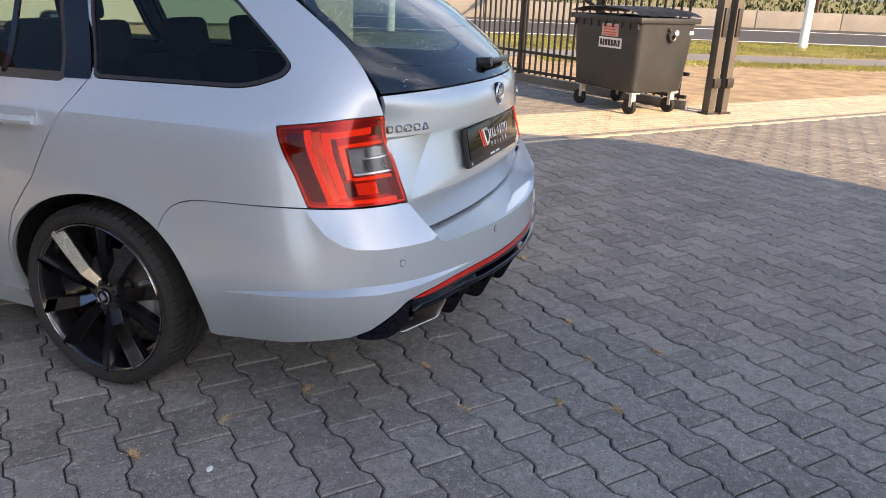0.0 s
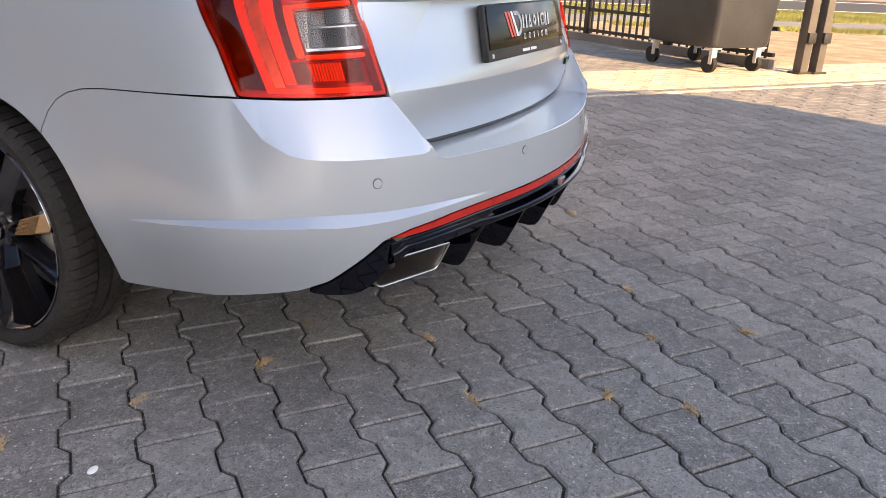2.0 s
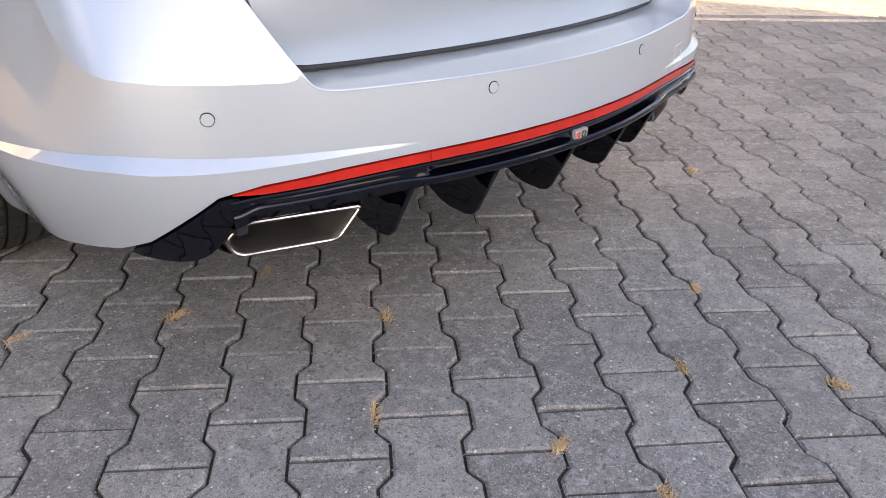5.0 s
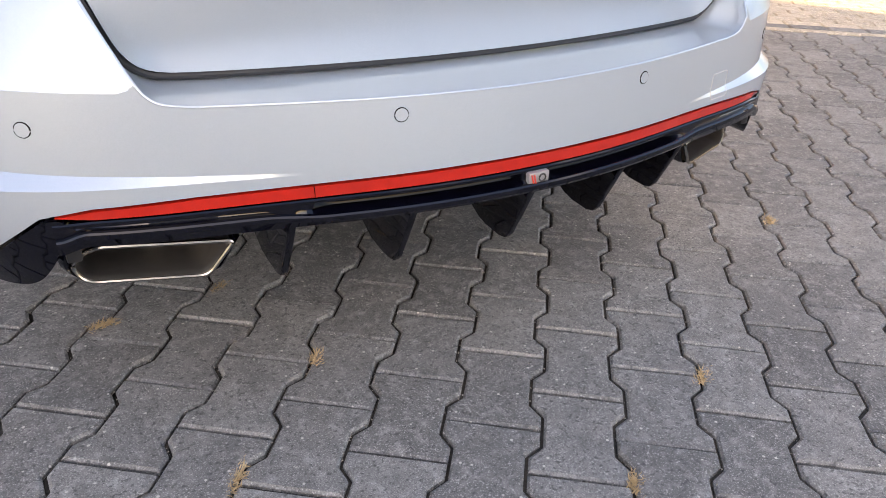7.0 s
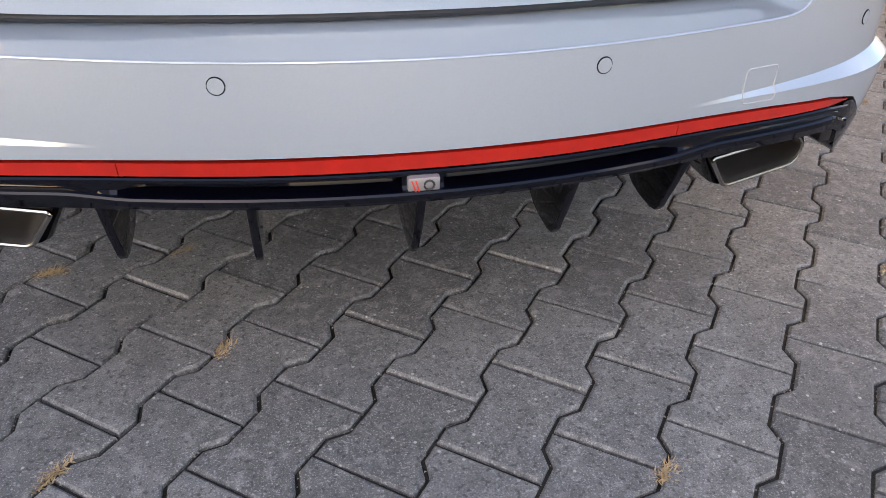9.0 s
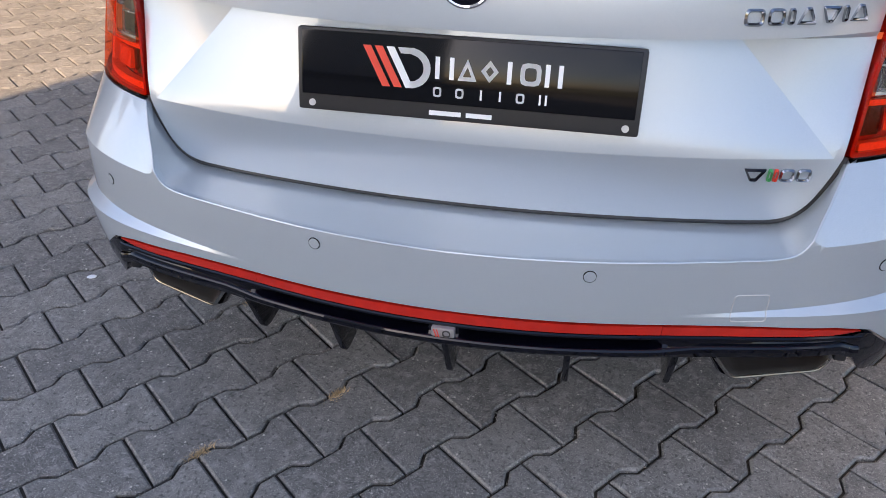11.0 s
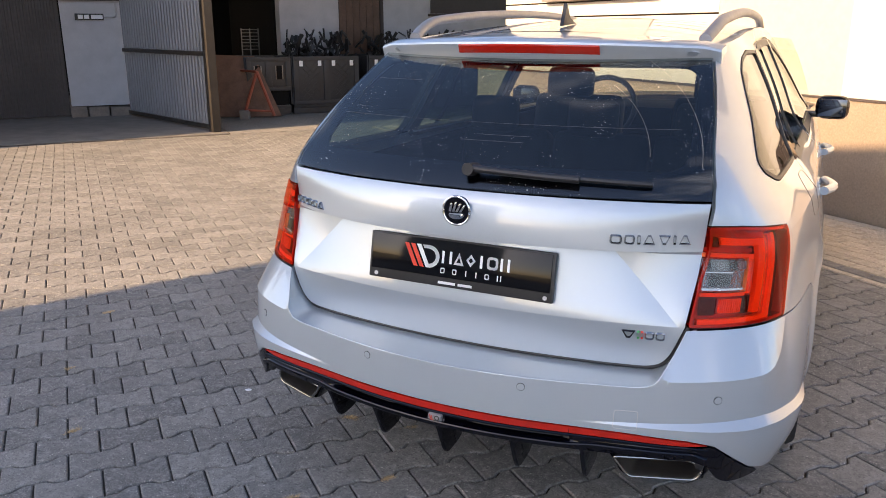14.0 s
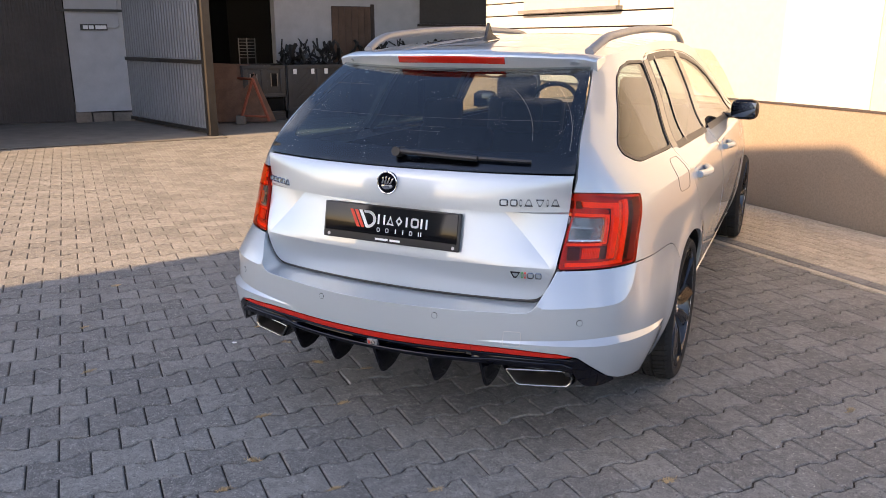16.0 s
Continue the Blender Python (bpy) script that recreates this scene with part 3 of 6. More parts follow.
yspan("back_wall", FRONT - 0.35, FRONT - 0.05, 2.72, 12.0, -0.05, 4.2, GREY_PLASTER, shop, "white plastered wall")
# inner and side wall: the shade of the interior is put into their colour
yspan("inner_wall", FRONT - 5.0, FRONT - 4.7, -8.0, 6.0, -0.05, 4.2, LINER_AND_SHADE, shop, "inner wall of the workshop, near-black for its unlit interior")
yspan("side_wall", FRONT - 4.7, FRONT - 0.4, 2.72, 2.95, -0.05, 4.2, LINER_AND_SHADE, shop)
yspan("lintel", FRONT - 0.4, FRONT - 0.05, 0.06, 2.72, 3.2, 4.2, GREY_PLASTER, shop)
# overhang and end wall lie out of view, added to shade front and apron
yspan("unseen_overhang", FRONT - 5, -9.1, -10.0, 12.0, 4.2, 4.35, DARK_ROOF, shop, "dark unseen roof overhang, added to shade the workshop front")
yspan("unseen_end_wall", FRONT - 0.4, -8.4, -4.9, -4.6, -0.05, 6.2, RENDER_CREAM, shop)
yspan("upper_left", FRONT - 0.4, FRONT, -10.0, -0.78, 3.3, 4.2, GREY_PLASTER, shop)
# dark backing, so that the gaps between the planks come out dark
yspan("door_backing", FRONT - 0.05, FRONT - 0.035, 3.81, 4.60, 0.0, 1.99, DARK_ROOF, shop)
for k in range(6):
    yspan("door_plank", FRONT - 0.034, FRONT - 0.018 + 0.002 * (k % 2), 3.813 + 0.131 * k, 3.937 + 0.131 * k, 0.01, 1.98, WOOD, shop, bevel=0.002)
yspan("door_frame", FRONT - 0.05, FRONT - 0.01, 4.605, 4.67, 0.0, 2.03, DARK_ROOF, shop)
# flat panel: the shade in the window opening is put into its colour
yspan("window_dark", FRONT - 0.048, FRONT - 0.02, 5.65, 7.4, 1.68, 3.0, BROWN_SHEET, shop, "dark brown panel in place of the unlit window opening")
yspan("window_ledge", FRONT - 0.048, FRONT + 0.03, 5.6, 7.45, 1.63, 1.675, DARK_ROOF, shop)
structure(yspan("apron", FRONT - 4.7, -9.22, -10.0, 1.15, -0.07, 0.0, CONCRETE), "worn concrete apron before the workshop", "ground")

structure(yspan("shaded_paving", FRONT - 0.04, -9.13, 1.17, 4.40, -0.07, -0.003, PAVER_GREY), "grey paving in the shade before the boxes", "paving")


def ribbed(width, height, pitch, depth):
    """A sheet with upright trapezoid ribs, in x and z."""
    bm = bmesh.new()
    xs, k = [], 0
    while k * pitch < width:
        x = k * pitch
        for dx, dy in ((0, 0), (0.36, 0), (0.5, depth), (0.86, depth)):
            xs.append((min(width, x + dx * pitch), dy))
        k += 1
    rows = [[bm.verts.new((x, y + o, z)) for x, y in xs] for z in (0, height) for o in (0, 0.006)]
    for i in range(len(xs) - 1):
        bm.faces.new((rows[0][i], rows[0][i + 1], rows[2][i + 1], rows[2][i]))
        bm.faces.new((rows[1][i + 1], rows[1][i], rows[3][i], rows[3][i + 1]))
    for i in (0, len(xs) - 1):
        bm.faces.new((rows[0][i], rows[1][i], rows[3][i], rows[2][i]))
    return bm


# the open gate leaf of grey ribbed steel
leaf_at = yard(0.10, FRONT + 0.05)
leaf_to = yard(1.0, -9.46)
leaf_len = (leaf_to - leaf_at).length
turn = math.degrees(math.atan2(leaf_to.y - leaf_at.y, leaf_to.x - leaf_at.x))
gate_leaf = thing("gate_leaf", "open gate leaf of grey ribbed sheet steel", "gate", at=pose(leaf_at.x, leaf_at.y, 0.0, 0, 0, turn))
part("panel", ribbed(leaf_len - 0.06, 3.05, 0.095, 0.02), SHEET, gate_leaf, "ribbed grey steel sheet").location.z = 0.06
part("post", span(leaf_len - 0.07, leaf_len + 0.07, -0.06, 0.06, 0.0, 3.2, 0.006), IRON, gate_leaf, "dark square steel post")
for z in (0.06, 1.06, 2.1, 3.08):
    part("rail", span(0, leaf_len - 0.07, -0.035, 0.0, z - 0.03, z + 0.03, 0.004), IRON, gate_leaf)
shut = thing("shut_gate", "closed dark brown ribbed steel gate", "gate", at=yard_pose(-6.0, FRONT - 0.03, 0.02, 90))
part("panel", ribbed(5.2, 3.3, 0.085, 0.012), BROWN_SHEET, shut, "dark brown ribbed sheet")
part("rail", span(0, 5.2, -0.05, 0.0, 2.9, 2.98), IRON, shut)

# the tall neighbour whose shade lies over the car: unseen, outline fitted to it
bm = bmesh.new()
q = Vector((math.sin(radians(SUN_WAY)), -math.cos(radians(SUN_WAY)), 0))
s = Vector((math.cos(radians(SUN_WAY)), math.sin(radians(SUN_WAY)), 0))
BACK = -15.0
lift = -BACK * math.tan(radians(SUN_HIGH))
outline = [(-2.80, -lift), (-2.80, 2.95), (-1.7, 3.08), (-0.8, 3.12), (-0.49, 2.94), (3.2, 1.64), (3.5, 1.44), (3.88, 1.25), (3.99, 0.98), (4.04, 0.3), (4.04, -lift)]
ring = [[bm.verts.new(q * u + s * (BACK - d) + Vector((0, 0, h + lift))) for u, h in outline] for d in (0, 7)]
bm.faces.new(ring[0])
bm.faces.new(ring[1][::-1])
for i in range(len(outline)):
    j = (i + 1) % len(outline)
    bm.faces.new((ring[0][j], ring[0][i], ring[1][i], ring[1][j]))
structure(part("unseen_neighbour", bm, SHADE_WALL, None), "tall pale rendered gabled house, unseen, added to cast the yard's shade", "house")


# ---- the car ----
car = thing("car", "silver metallic estate car with black rear diffuser, parked on grey pavers", "car", at=pose(0.007, 0, 0))


def side(points, sign, r=0.0, n=5):
    """An outline given as metres ahead and height, on one flank of the shell."""
    out = rounded(points, r, n)
    out = dense(out, 0.03)
    return np.array([(sign * by_y(y, z), z) for y, z in out])


def arc(y, z, r, a0, a1, n=24):
    """A wheel arch, a little wider than high; the rear one reaches further ahead."""
    ahead = 1.19 if y < 2 else 1.03
    return [(y - 0.035 + (ahead if a < 90 else 1.03) * r * math.cos(radians(a)), z + r * math.sin(radians(a))) for a in np.linspace(a0, a1, n)]


HUB_R, HUB_F, HUB_Z, ARCH = 1.097, 3.775, 0.312, 0.337
roof_z = spline([0.45, 0.66, 0.95, 1.3, 1.8, 2.3, 2.8, 3.1, 3.4], [1.29, 1.325, 1.352, 1.375, 1.392, 1.392, 1.37, 1.335, 1.27])
DOOR_R = [(1.155, 0.975), (1.195, 0.885), (1.245, 0.79), (1.30, 0.675), (1.405, 0.545), (1.453, 0.44), (1.474, 0.33), (1.478, 0.25)]
SEAM = [(0.385, 0.682), (0.55, 0.679), (0.68, 0.676), (0.735, 0.671), (0.775, 0.660), (0.805, 0.643), (0.825, 0.619), (0.838, 0.585)]

# rear bumper: round the back from arch to arch
right = []
right += [(by_x(x, z), z) for x, z in cut_corners([(0.0, 0.5475), (0.12, 0.548), (0.3, 0.549), (0.42, 0.5505), (0.505, 0.5515), (0.537, 0.562), (0.555, 0.60), (0.572, 0.64), (0.586, 0.681)])[1:]]
right += [(by_x(0.64, 0.682), 0.682), (by_x(0.72, 0.682), 0.682)]
right += [(by_y(y, z), z) for y, z in SEAM]
a0 = 130.0
right += [(by_y(y, z), z) for y, z in arc(HUB_R, HUB_Z, ARCH, a0, 190, 14)]
right += [(by_y(0.705, 0.246), 0.246), (by_y(0.66, 0.246), 0.246), (by_y(0.60, 0.252), 0.252), (by_y(0.44, 0.278), 0.278), (by_y(0.37, 0.293), 0.293), (by_x(0.783, 0.316), 0.316), (by_x(0.757, 0.338), 0.338), (by_x(0.705, 0.392), 0.392), (by_x(0.68, 0.413), 0.413)]
right += [(by_x(x, z), z) for x, z in ((0.665, 0.417), (0.62, 0.426), (0.5, 0.432), (0.3, 0.436), (0.12, 0.438))]
BUMPER = np.array(right + [(-u, z) for u, z in right[::-1]])
FOLD = [(0.58, 0.5713), (0.76, 0.577), (0.83, 0.582), (0.86, 0.588), (0.90, 0.611), (0.92, 0.638), (0.945, 0.678)]
LEDGE = [(0.34, 0.4512), (0.47, 0.4551), (0.6, 0.459), (0.71, 0.4614), (0.78, 0.4629), (0.83, 0.464), (1.05, 0.444), (1.23, 0.421)]
folds = []
for sign in (1, -1):
    folds.append([(sign * u, z) for u, z in FOLD])
    folds += [[(sign * u, z + d * np.interp(u, [0.34, 0.60, 0.78, 1.05, 1.25], [0.0012, 0.006, 0.010, 0.004, 0.002])) for u, z in LEDGE] for d in (-1, 1)]
sheet("rear_bumper", BUMPER, shell, PAINT, car, "silver rear bumper", h=0.016, creases=folds)

# tail lamps
def lamp_outline(sign, f=1.0):
    pts = [(by_x(0.586, 0.684), 0.684), (by_x(0.598, 0.80), 0.80), (by_x(0.606, 0.927), 0.927), (by_x(0.68, 0.921), 0.921), (by_y(0.40, 0.908), 0.908), (by_y(0.495, 0.896), 0.896), (by_y(0.43, 0.77), 0.77), (by_y(0.388, 0.684), 0.684)]
    o = rounded(pts, 0.012)
    return np.stack([sign * o[:, 0], o[:, 1]], 1)


def lamp_patch(sign, f0, f1, g0, g1):
    """A field of the lamp: shares across from the inner edge and up from the lower one."""
    def at(f, g):
        ui, uo = by_x(np.interp(g, [0, 1], [0.590, 0.608]), 0.8), np.interp(g, [0, 1], [by_y(0.388, 0.684), by_y(0.495, 0.896)])
        return (sign * (ui + (uo - ui) * f), 0.684 + (np.interp(f, [0, 1], [0.927, 0.896]) - 0.684) * g)
    return rounded([at(f0, g0), at(f1, g0), at(f1, g1), at(f0, g1)], 0.0022, 3)


for sign in (1, -1):
    lamp = sheet("tail_light", lamp_outline(sign), shell, LENS_RED, car, "red tail light with a clear reversing lamp", h=0.014, gap=0.0002, out=0.002, deep=0.012, holes=[lamp_patch(sign, 0.022, 0.452, 0.355, 0.695)])
    sheet("housing", lamp_outline(sign), shell, LAMP_RED, lamp, "red lamp housing", h=0.02, gap=0.004, out=-0.034, deep=0.038)
    border = dense(lamp_outline(sign), 0.02)
    sheet("lamp_border", border, shell, LAMP_RED, lamp, "red border of the lamp", h=0.014, gap=0.002, out=-0.003, deep=0.03, holes=[inset(border, 0.011), ])
    for f0, f1, g0, g1, mat, nm, o in ((0.80, 0.945, 0.07, 0.93, LAMP_DARK, "side_reflector", -0.026), (0.735, 0.79, 0.04, 0.95, LAMP_BRIGHT, "light_guide", -0.012), (0.03, 0.735, 0.035, 0.085, LAMP_BRIGHT, "light_guide", -0.012),
                                       (0.655, 0.733, 0.09, 0.93, LAMP_SMOKE, "clear_strip", -0.020), (0.04, 0.653, 0.905, 0.945, LAMP_RED, "upper_strip", -0.016),
                                       (0.57, 0.648, 0.12, 0.90, LAMP_BRIGHT, "light_guide", -0.014), (0.20, 0.568, 0.825, 0.90, LAMP_BRIGHT, "light_guide", -0.014), (0.03, 0.198, 0.80, 0.90, LAMP_DARK, "stop_lamp", -0.022),
                                       (0.515, 0.566, 0.32, 0.815, LAMP_DARK, "inner_gap", -0.028), (0.455, 0.512, 0.33, 0.735, LAMP_BRIGHT, "stop_lamp", -0.014), (0.03, 0.453, 0.70, 0.74, LAMP_BRIGHT, "stop_lamp", -0.014),
                                       (0.03, 0.512, 0.75, 0.795, LAMP_RED, "stop_lamp", -0.020), (0.03, 0.453, 0.31, 0.345, LAMP_BRIGHT, "stop_lamp", -0.014), (0.05, 0.20, 0.12, 0.30, LAMP_DARK, "fog_lamp", -0.026), (0.46, 0.56, 0.12, 0.30, LAMP_DARK, "fog_lamp", -0.026)):
        sheet(nm, lamp_patch(sign, f0, f1, g0, g1), shell, mat, lamp, h=0.02, gap=0.0, out=o, deep=0.032)
    fog = sheet("fog_lamp", lamp_patch(sign, 0.21, 0.45, 0.13, 0.29), shell, LAMP_RED, lamp, "ribbed orange-red fog lamp", h=0.02, gap=0.0, out=-0.024, deep=0.03)
    for f in np.linspace(0.225, 0.43, 11):
        sheet("rib", lamp_patch(sign, f, f + 0.010, 0.14, 0.28), shell, LAMP_BRIGHT, fog, h=0.02, gap=0.0, out=-0.017, deep=0.024)
    back = sheet("reversing_lamp", lamp_patch(sign, 0.03, 0.44, 0.37, 0.68), shell, LAMP_CHROME, lamp, "clear reversing lamp with a silver reflector", h=0.012, gap=0.0, out=-0.022, deep=0.028)
    for f0, f1, g0, g1, mat, nm in ((0.035, 0.435, 0.372, 0.392, RIM_CUT, "lower_edge"), (0.035, 0.30, 0.545, 0.555, RIM_CUT, "divider"), (0.10, 0.26, 0.57, 0.675, LAMP_STEM, "upper_cell"), (0.33, 0.43, 0.58, 0.67, LAMP_CHROME, "upper_cell")):
        sheet(nm, lamp_patch(sign, f0, f1, g0, g1), shell, mat, back, h=0.02, gap=0.0, out=-0.012, deep=0.02)
    for f in np.linspace(0.13, 0.29, 12):
        sheet("rib", lamp_patch(sign, f, f + 0.006, 0.41, 0.54), shell, LAMP_STEM, back, h=0.02, gap=0.0, out=-0.016, deep=0.022)
    sheet("reversing_lens", lamp_patch(sign, 0.025, 0.45, 0.36, 0.69), shell, LENS_CLEAR, lamp, h=0.02, gap=0.0, out=0.0035, deep=0.002)

# flanks
for sign in (1, -1):
    top = [(y, float(roof_z(y))) for y in (0.64, 0.8, 1.0, 1.3, 1.7, 2.1, 2.5, 2.8, 3.1)]
    pillar = [(by_x(x, z), z) for x, z in ((0.524, 1.312), (0.543, 1.26), (0.566, 1.19), (0.588, 1.10), (0.607, 1.02), (0.613, 0.97), (0.609, 0.9277))]
    lamp_side = [(by_x(0.68, 0.9214), 0.9214), (by_y(0.40, 0.9084), 0.9084), (by_y(0.4955, 0.8964), 0.8964), (by_y(0.4304, 0.77), 0.77), (by_y(0.3882, 0.6838), 0.6838)]
    q = pillar + lamp_side
    q += [(by_y(y, z), z) for y, z in SEAM[1:]]
    q += [(by_y(y, z), z) for y, z in arc(HUB_R, HUB_Z, ARCH, a0, -11, 30)]
    q += [(by_y(y, z), z) for y, z in DOOR_R[::-1]]
    q += [(by_y(y, z), z) for y, z in ((1.225, 1.15), (1.29, 1.30), (1.33, 1.33), (1.4, 1.342), (1.7, 1.352), (2.1, 1.352), (2.5, 1.333), (2.8, 1.295), (3.05, 1.228), (3.3, 1.125), (3.52, 1.0), (3.75, 0.93))]
    q += [(by_y(y, z), z) for y, z in ((3.62, 1.04), (3.4, 1.17), (3.2, 1.28))]
    q += [(by_y(y, z), z) for y, z in top[::-1]]
    q = np.array(q)
    q[:, 0] *= sign
    glass_r = [(0.585, 0.992), (0.64, 0.982), (1.14, 0.972), (1.27, 1.315), (1.04, 1.318), (0.90, 1.298), (0.80, 1.265), (0.70, 1.205), (0.54, 1.09), (0.495, 1.05), (0.51, 1.02)]
    hole = side([(y, z, 0.02) for y, z in glass_r], sign)
    sheet("quarter_panel", q, shell, PAINT, car, "silver rear quarter panel", h=0.02, holes=[hole])
    wide = side([(y, z, 0.03) for y, z in glass_r], sign)
    sheet("window_trim", wide, shell, BLACK_TRIM, car, "black rubber window surround", h=0.03, gap=0.001, out=0.003, deep=0.02, holes=[inset(wide, 0.012)])
    sheet("quarter_window", inset(wide, 0.0112), shell, GLASS_DARK, car, "tinted rear side window", h=0.03, gap=0.0, out=-0.002, deep=0.004)
    # doors with their window frames
    rear_door = DOOR_R[::-1] + [(1.23, 1.15), (1.295, 1.30), (1.335, 1.326), (1.4, 1.338), (1.7, 1.348), (2.1, 1.348), (2.18, 1.346), (2.14, 0.97), (2.14, 0.6), (2.14, 0.25)]
    front_door = [(2.15, 0.25), (2.15, 0.6), (2.15, 0.97), (2.19, 1.345), (2.5, 1.329), (2.8, 1.29), (3.05, 1.222), (3.3, 1.118), (3.5, 1.0), (3.47, 0.9), (3.42, 0.7), (3.40, 0.5), (3.38, 0.25)]
    for nm, outline, win in (("rear_door", rear_door, [(1.255, 0.968), (2.08, 0.953), (2.13, 1.328), (1.9, 1.332), (1.7, 1.33), (1.42, 1.322), (1.375, 1.312)]),
                             ("front_door", front_door, [(2.20, 0.952), (3.40, 0.94), (3.33, 1.06), (3.05, 1.19), (2.8, 1.262), (2.5, 1.305), (2.25, 1.322)])):
        hole = side([(y, z, 0.015) for y, z in win], sign)
        door = sheet(nm, side(outline, sign), shell, PAINT, car, "silver side door", h=0.03, gap=0.0025, holes=[hole])
        sheet("window_trim", inset(hole, -0.014), shell, BLACK_TRIM, door, "black window surround", h=0.03, gap=0.0, out=0.002, deep=0.02, holes=[inset(hole, 0.012)])
        sheet("window", inset(hole, 0.011), shell, GLASS_DARK if nm == "rear_door" else GLASS_CLEAR, door, "side window", h=0.04, gap=0.0, out=-0.002, deep=0.004)
        y = 1.29 if nm == "rear_door" else 2.27
        p = [Vector(shell(sign * by_y(y + d, 0.845), 0.845 + 0.012 * d)) + Vector((sign * (0.012 + 0.028 * math.sin(math.pi * d / 0.21)), 0, 0)) for d in np.linspace(0, 0.21, 9)]
        part("door_handle", tube(p, 0.017, 10, flat=0.9), PAINT, door, "silver door handle")
        cup = rounded([(y - 0.005, 0.815), (y + 0.15, 0.815), (y + 0.15, 0.875), (y - 0.005, 0.875)], 0.03)
        sheet("handle_cup", side([tuple(c) for c in cup], sign), shell, PAINT, door, h=0.02, gap=0, out=0.0015, deep=0.002)
    for o in ([(1.148, 0.968), (1.25, 0.964), (1.37, 1.318), (1.283, 1.312)], [(2.075, 0.952), (2.205, 0.95), (2.255, 1.326), (2.125, 1.332)], [(1.485, 0.962), (1.508, 0.962), (1.545, 1.326), (1.522, 1.325)]):
        sheet("pillar_cover", side([(y, z, 0.008) for y, z in o], sign), shell, BLACK_GLOSS, car, "gloss black pillar cover", h=0.03, gap=0, out=0.0028, deep=0.004)
    wing = [(3.385, 0.25), (3.405, 0.5), (3.425, 0.7), (3.475, 0.9), (3.52, 0.985), (3.9, 0.90), (4.25, 0.80), (4.38, 0.70), (4.40, 0.45), (4.2, 0.24)] + arc(HUB_F, HUB_Z, ARCH, -10, 190, 26)
    sheet("front_wing", side(wing, sign), shell, PAINT, car, "silver front wing", h=0.04)
    sheet("sill", side([(1.475, 0.165), (3.4, 0.165), (3.4, 0.25), (1.48, 0.25)], sign), shell, PAINT, car, "silver door sill", h=0.04, out=0.006)

# tailgate: upper lip, sunken field, lower face in one pressing
HALF = [tuple(p) for p in cut_corners([(0.12, 0.563), (0.3, 0.565), (0.44, 0.5665), (0.515, 0.569), (0.546, 0.595), (0.565, 0.64), (0.581, 0.684)])] + [(0.594, 0.80), (0.602, 0.92), (0.606, 0.981)]
GATE_LOW = np.array(HALF + [(0.45, 0.983), (0.2, 0.985)] + [(-x, z) for x, z in ([(0.2, 0.985), (0.45, 0.983)] + HALF[::-1])])
lines = [[(-0.592, 0.855), (-0.396, 0.855), (0.396, 0.855), (0.592, 0.855)], [(-0.592, 0.863), (0.592, 0.863)], [(-0.565, 0.685), (0.565, 0.685)]]
for k in (1, -1):
    lines.append([(k * 0.565, 0.685), (k * 0.396, 0.855)])
tailgate = sheet("tailgate", GATE_LOW, gate, PAINT, car, "silver tailgate with a sunken plate field", h=0.016, gap=0.002, creases=lines)
GLASS_OUT = [(0.606, 0.984), (0.604, 1.02), (0.585, 1.10), (0.563, 1.19), (0.540, 1.26), (0.518, 1.325)]
GLASS = np.array([(0.2, 0.986)] + GLASS_OUT + [(0.3, 1.335), (-0.3, 1.335)] + [(-x, z) for x, z in GLASS_OUT[::-1]] + [(-0.2, 0.986)])
rear_window = sheet("rear_window", GLASS, gate, GLASS_REAR, tailgate, "dark tinted rear window with dried drops", h=0.03, out=0.001, deep=0.008)
sheet("rear_window_border", GLASS, gate, BLACK_GLOSS, tailgate, "black printed border of the glass", h=0.03, gap=0.003, out=-0.006, deep=0.014, holes=[rounded([(-0.535, 1.05), (0.535, 1.05), (0.50, 1.285), (-0.50, 1.285)], 0.05)])

# heater wires in the glass, and the dusty edge of the field that the wiper sweeps
for z, x0, x1 in ((1.232, -0.47, -0.30), (1.135, -0.52, 0.50), (1.108, -0.02, 0.13), (1.094, -0.06, 0.12)):
    part("heater_wire", tube([Vector(gate(x, z)) + Vector((0, -0.0022, 0)) for x in np.linspace(x0, x1, 16)], 0.0004, 4), STEEL, rear_window, "fine pale heater wire")
for r, a0, a1 in ((0.545, 4, 52), (0.425, 10, 50)):
    arc_line = [(0.025 + r * math.cos(radians(a)), 1.03 + r * 0.62 * math.sin(radians(a))) for a in np.linspace(a0, a1, 26)]
    part("wiper_trace", tube([Vector(gate(x, z)) + Vector((0, -0.0022, 0)) for x, z in arc_line], 0.0005, 4), GRIT, rear_window, "pale dusty trace of the wiper")

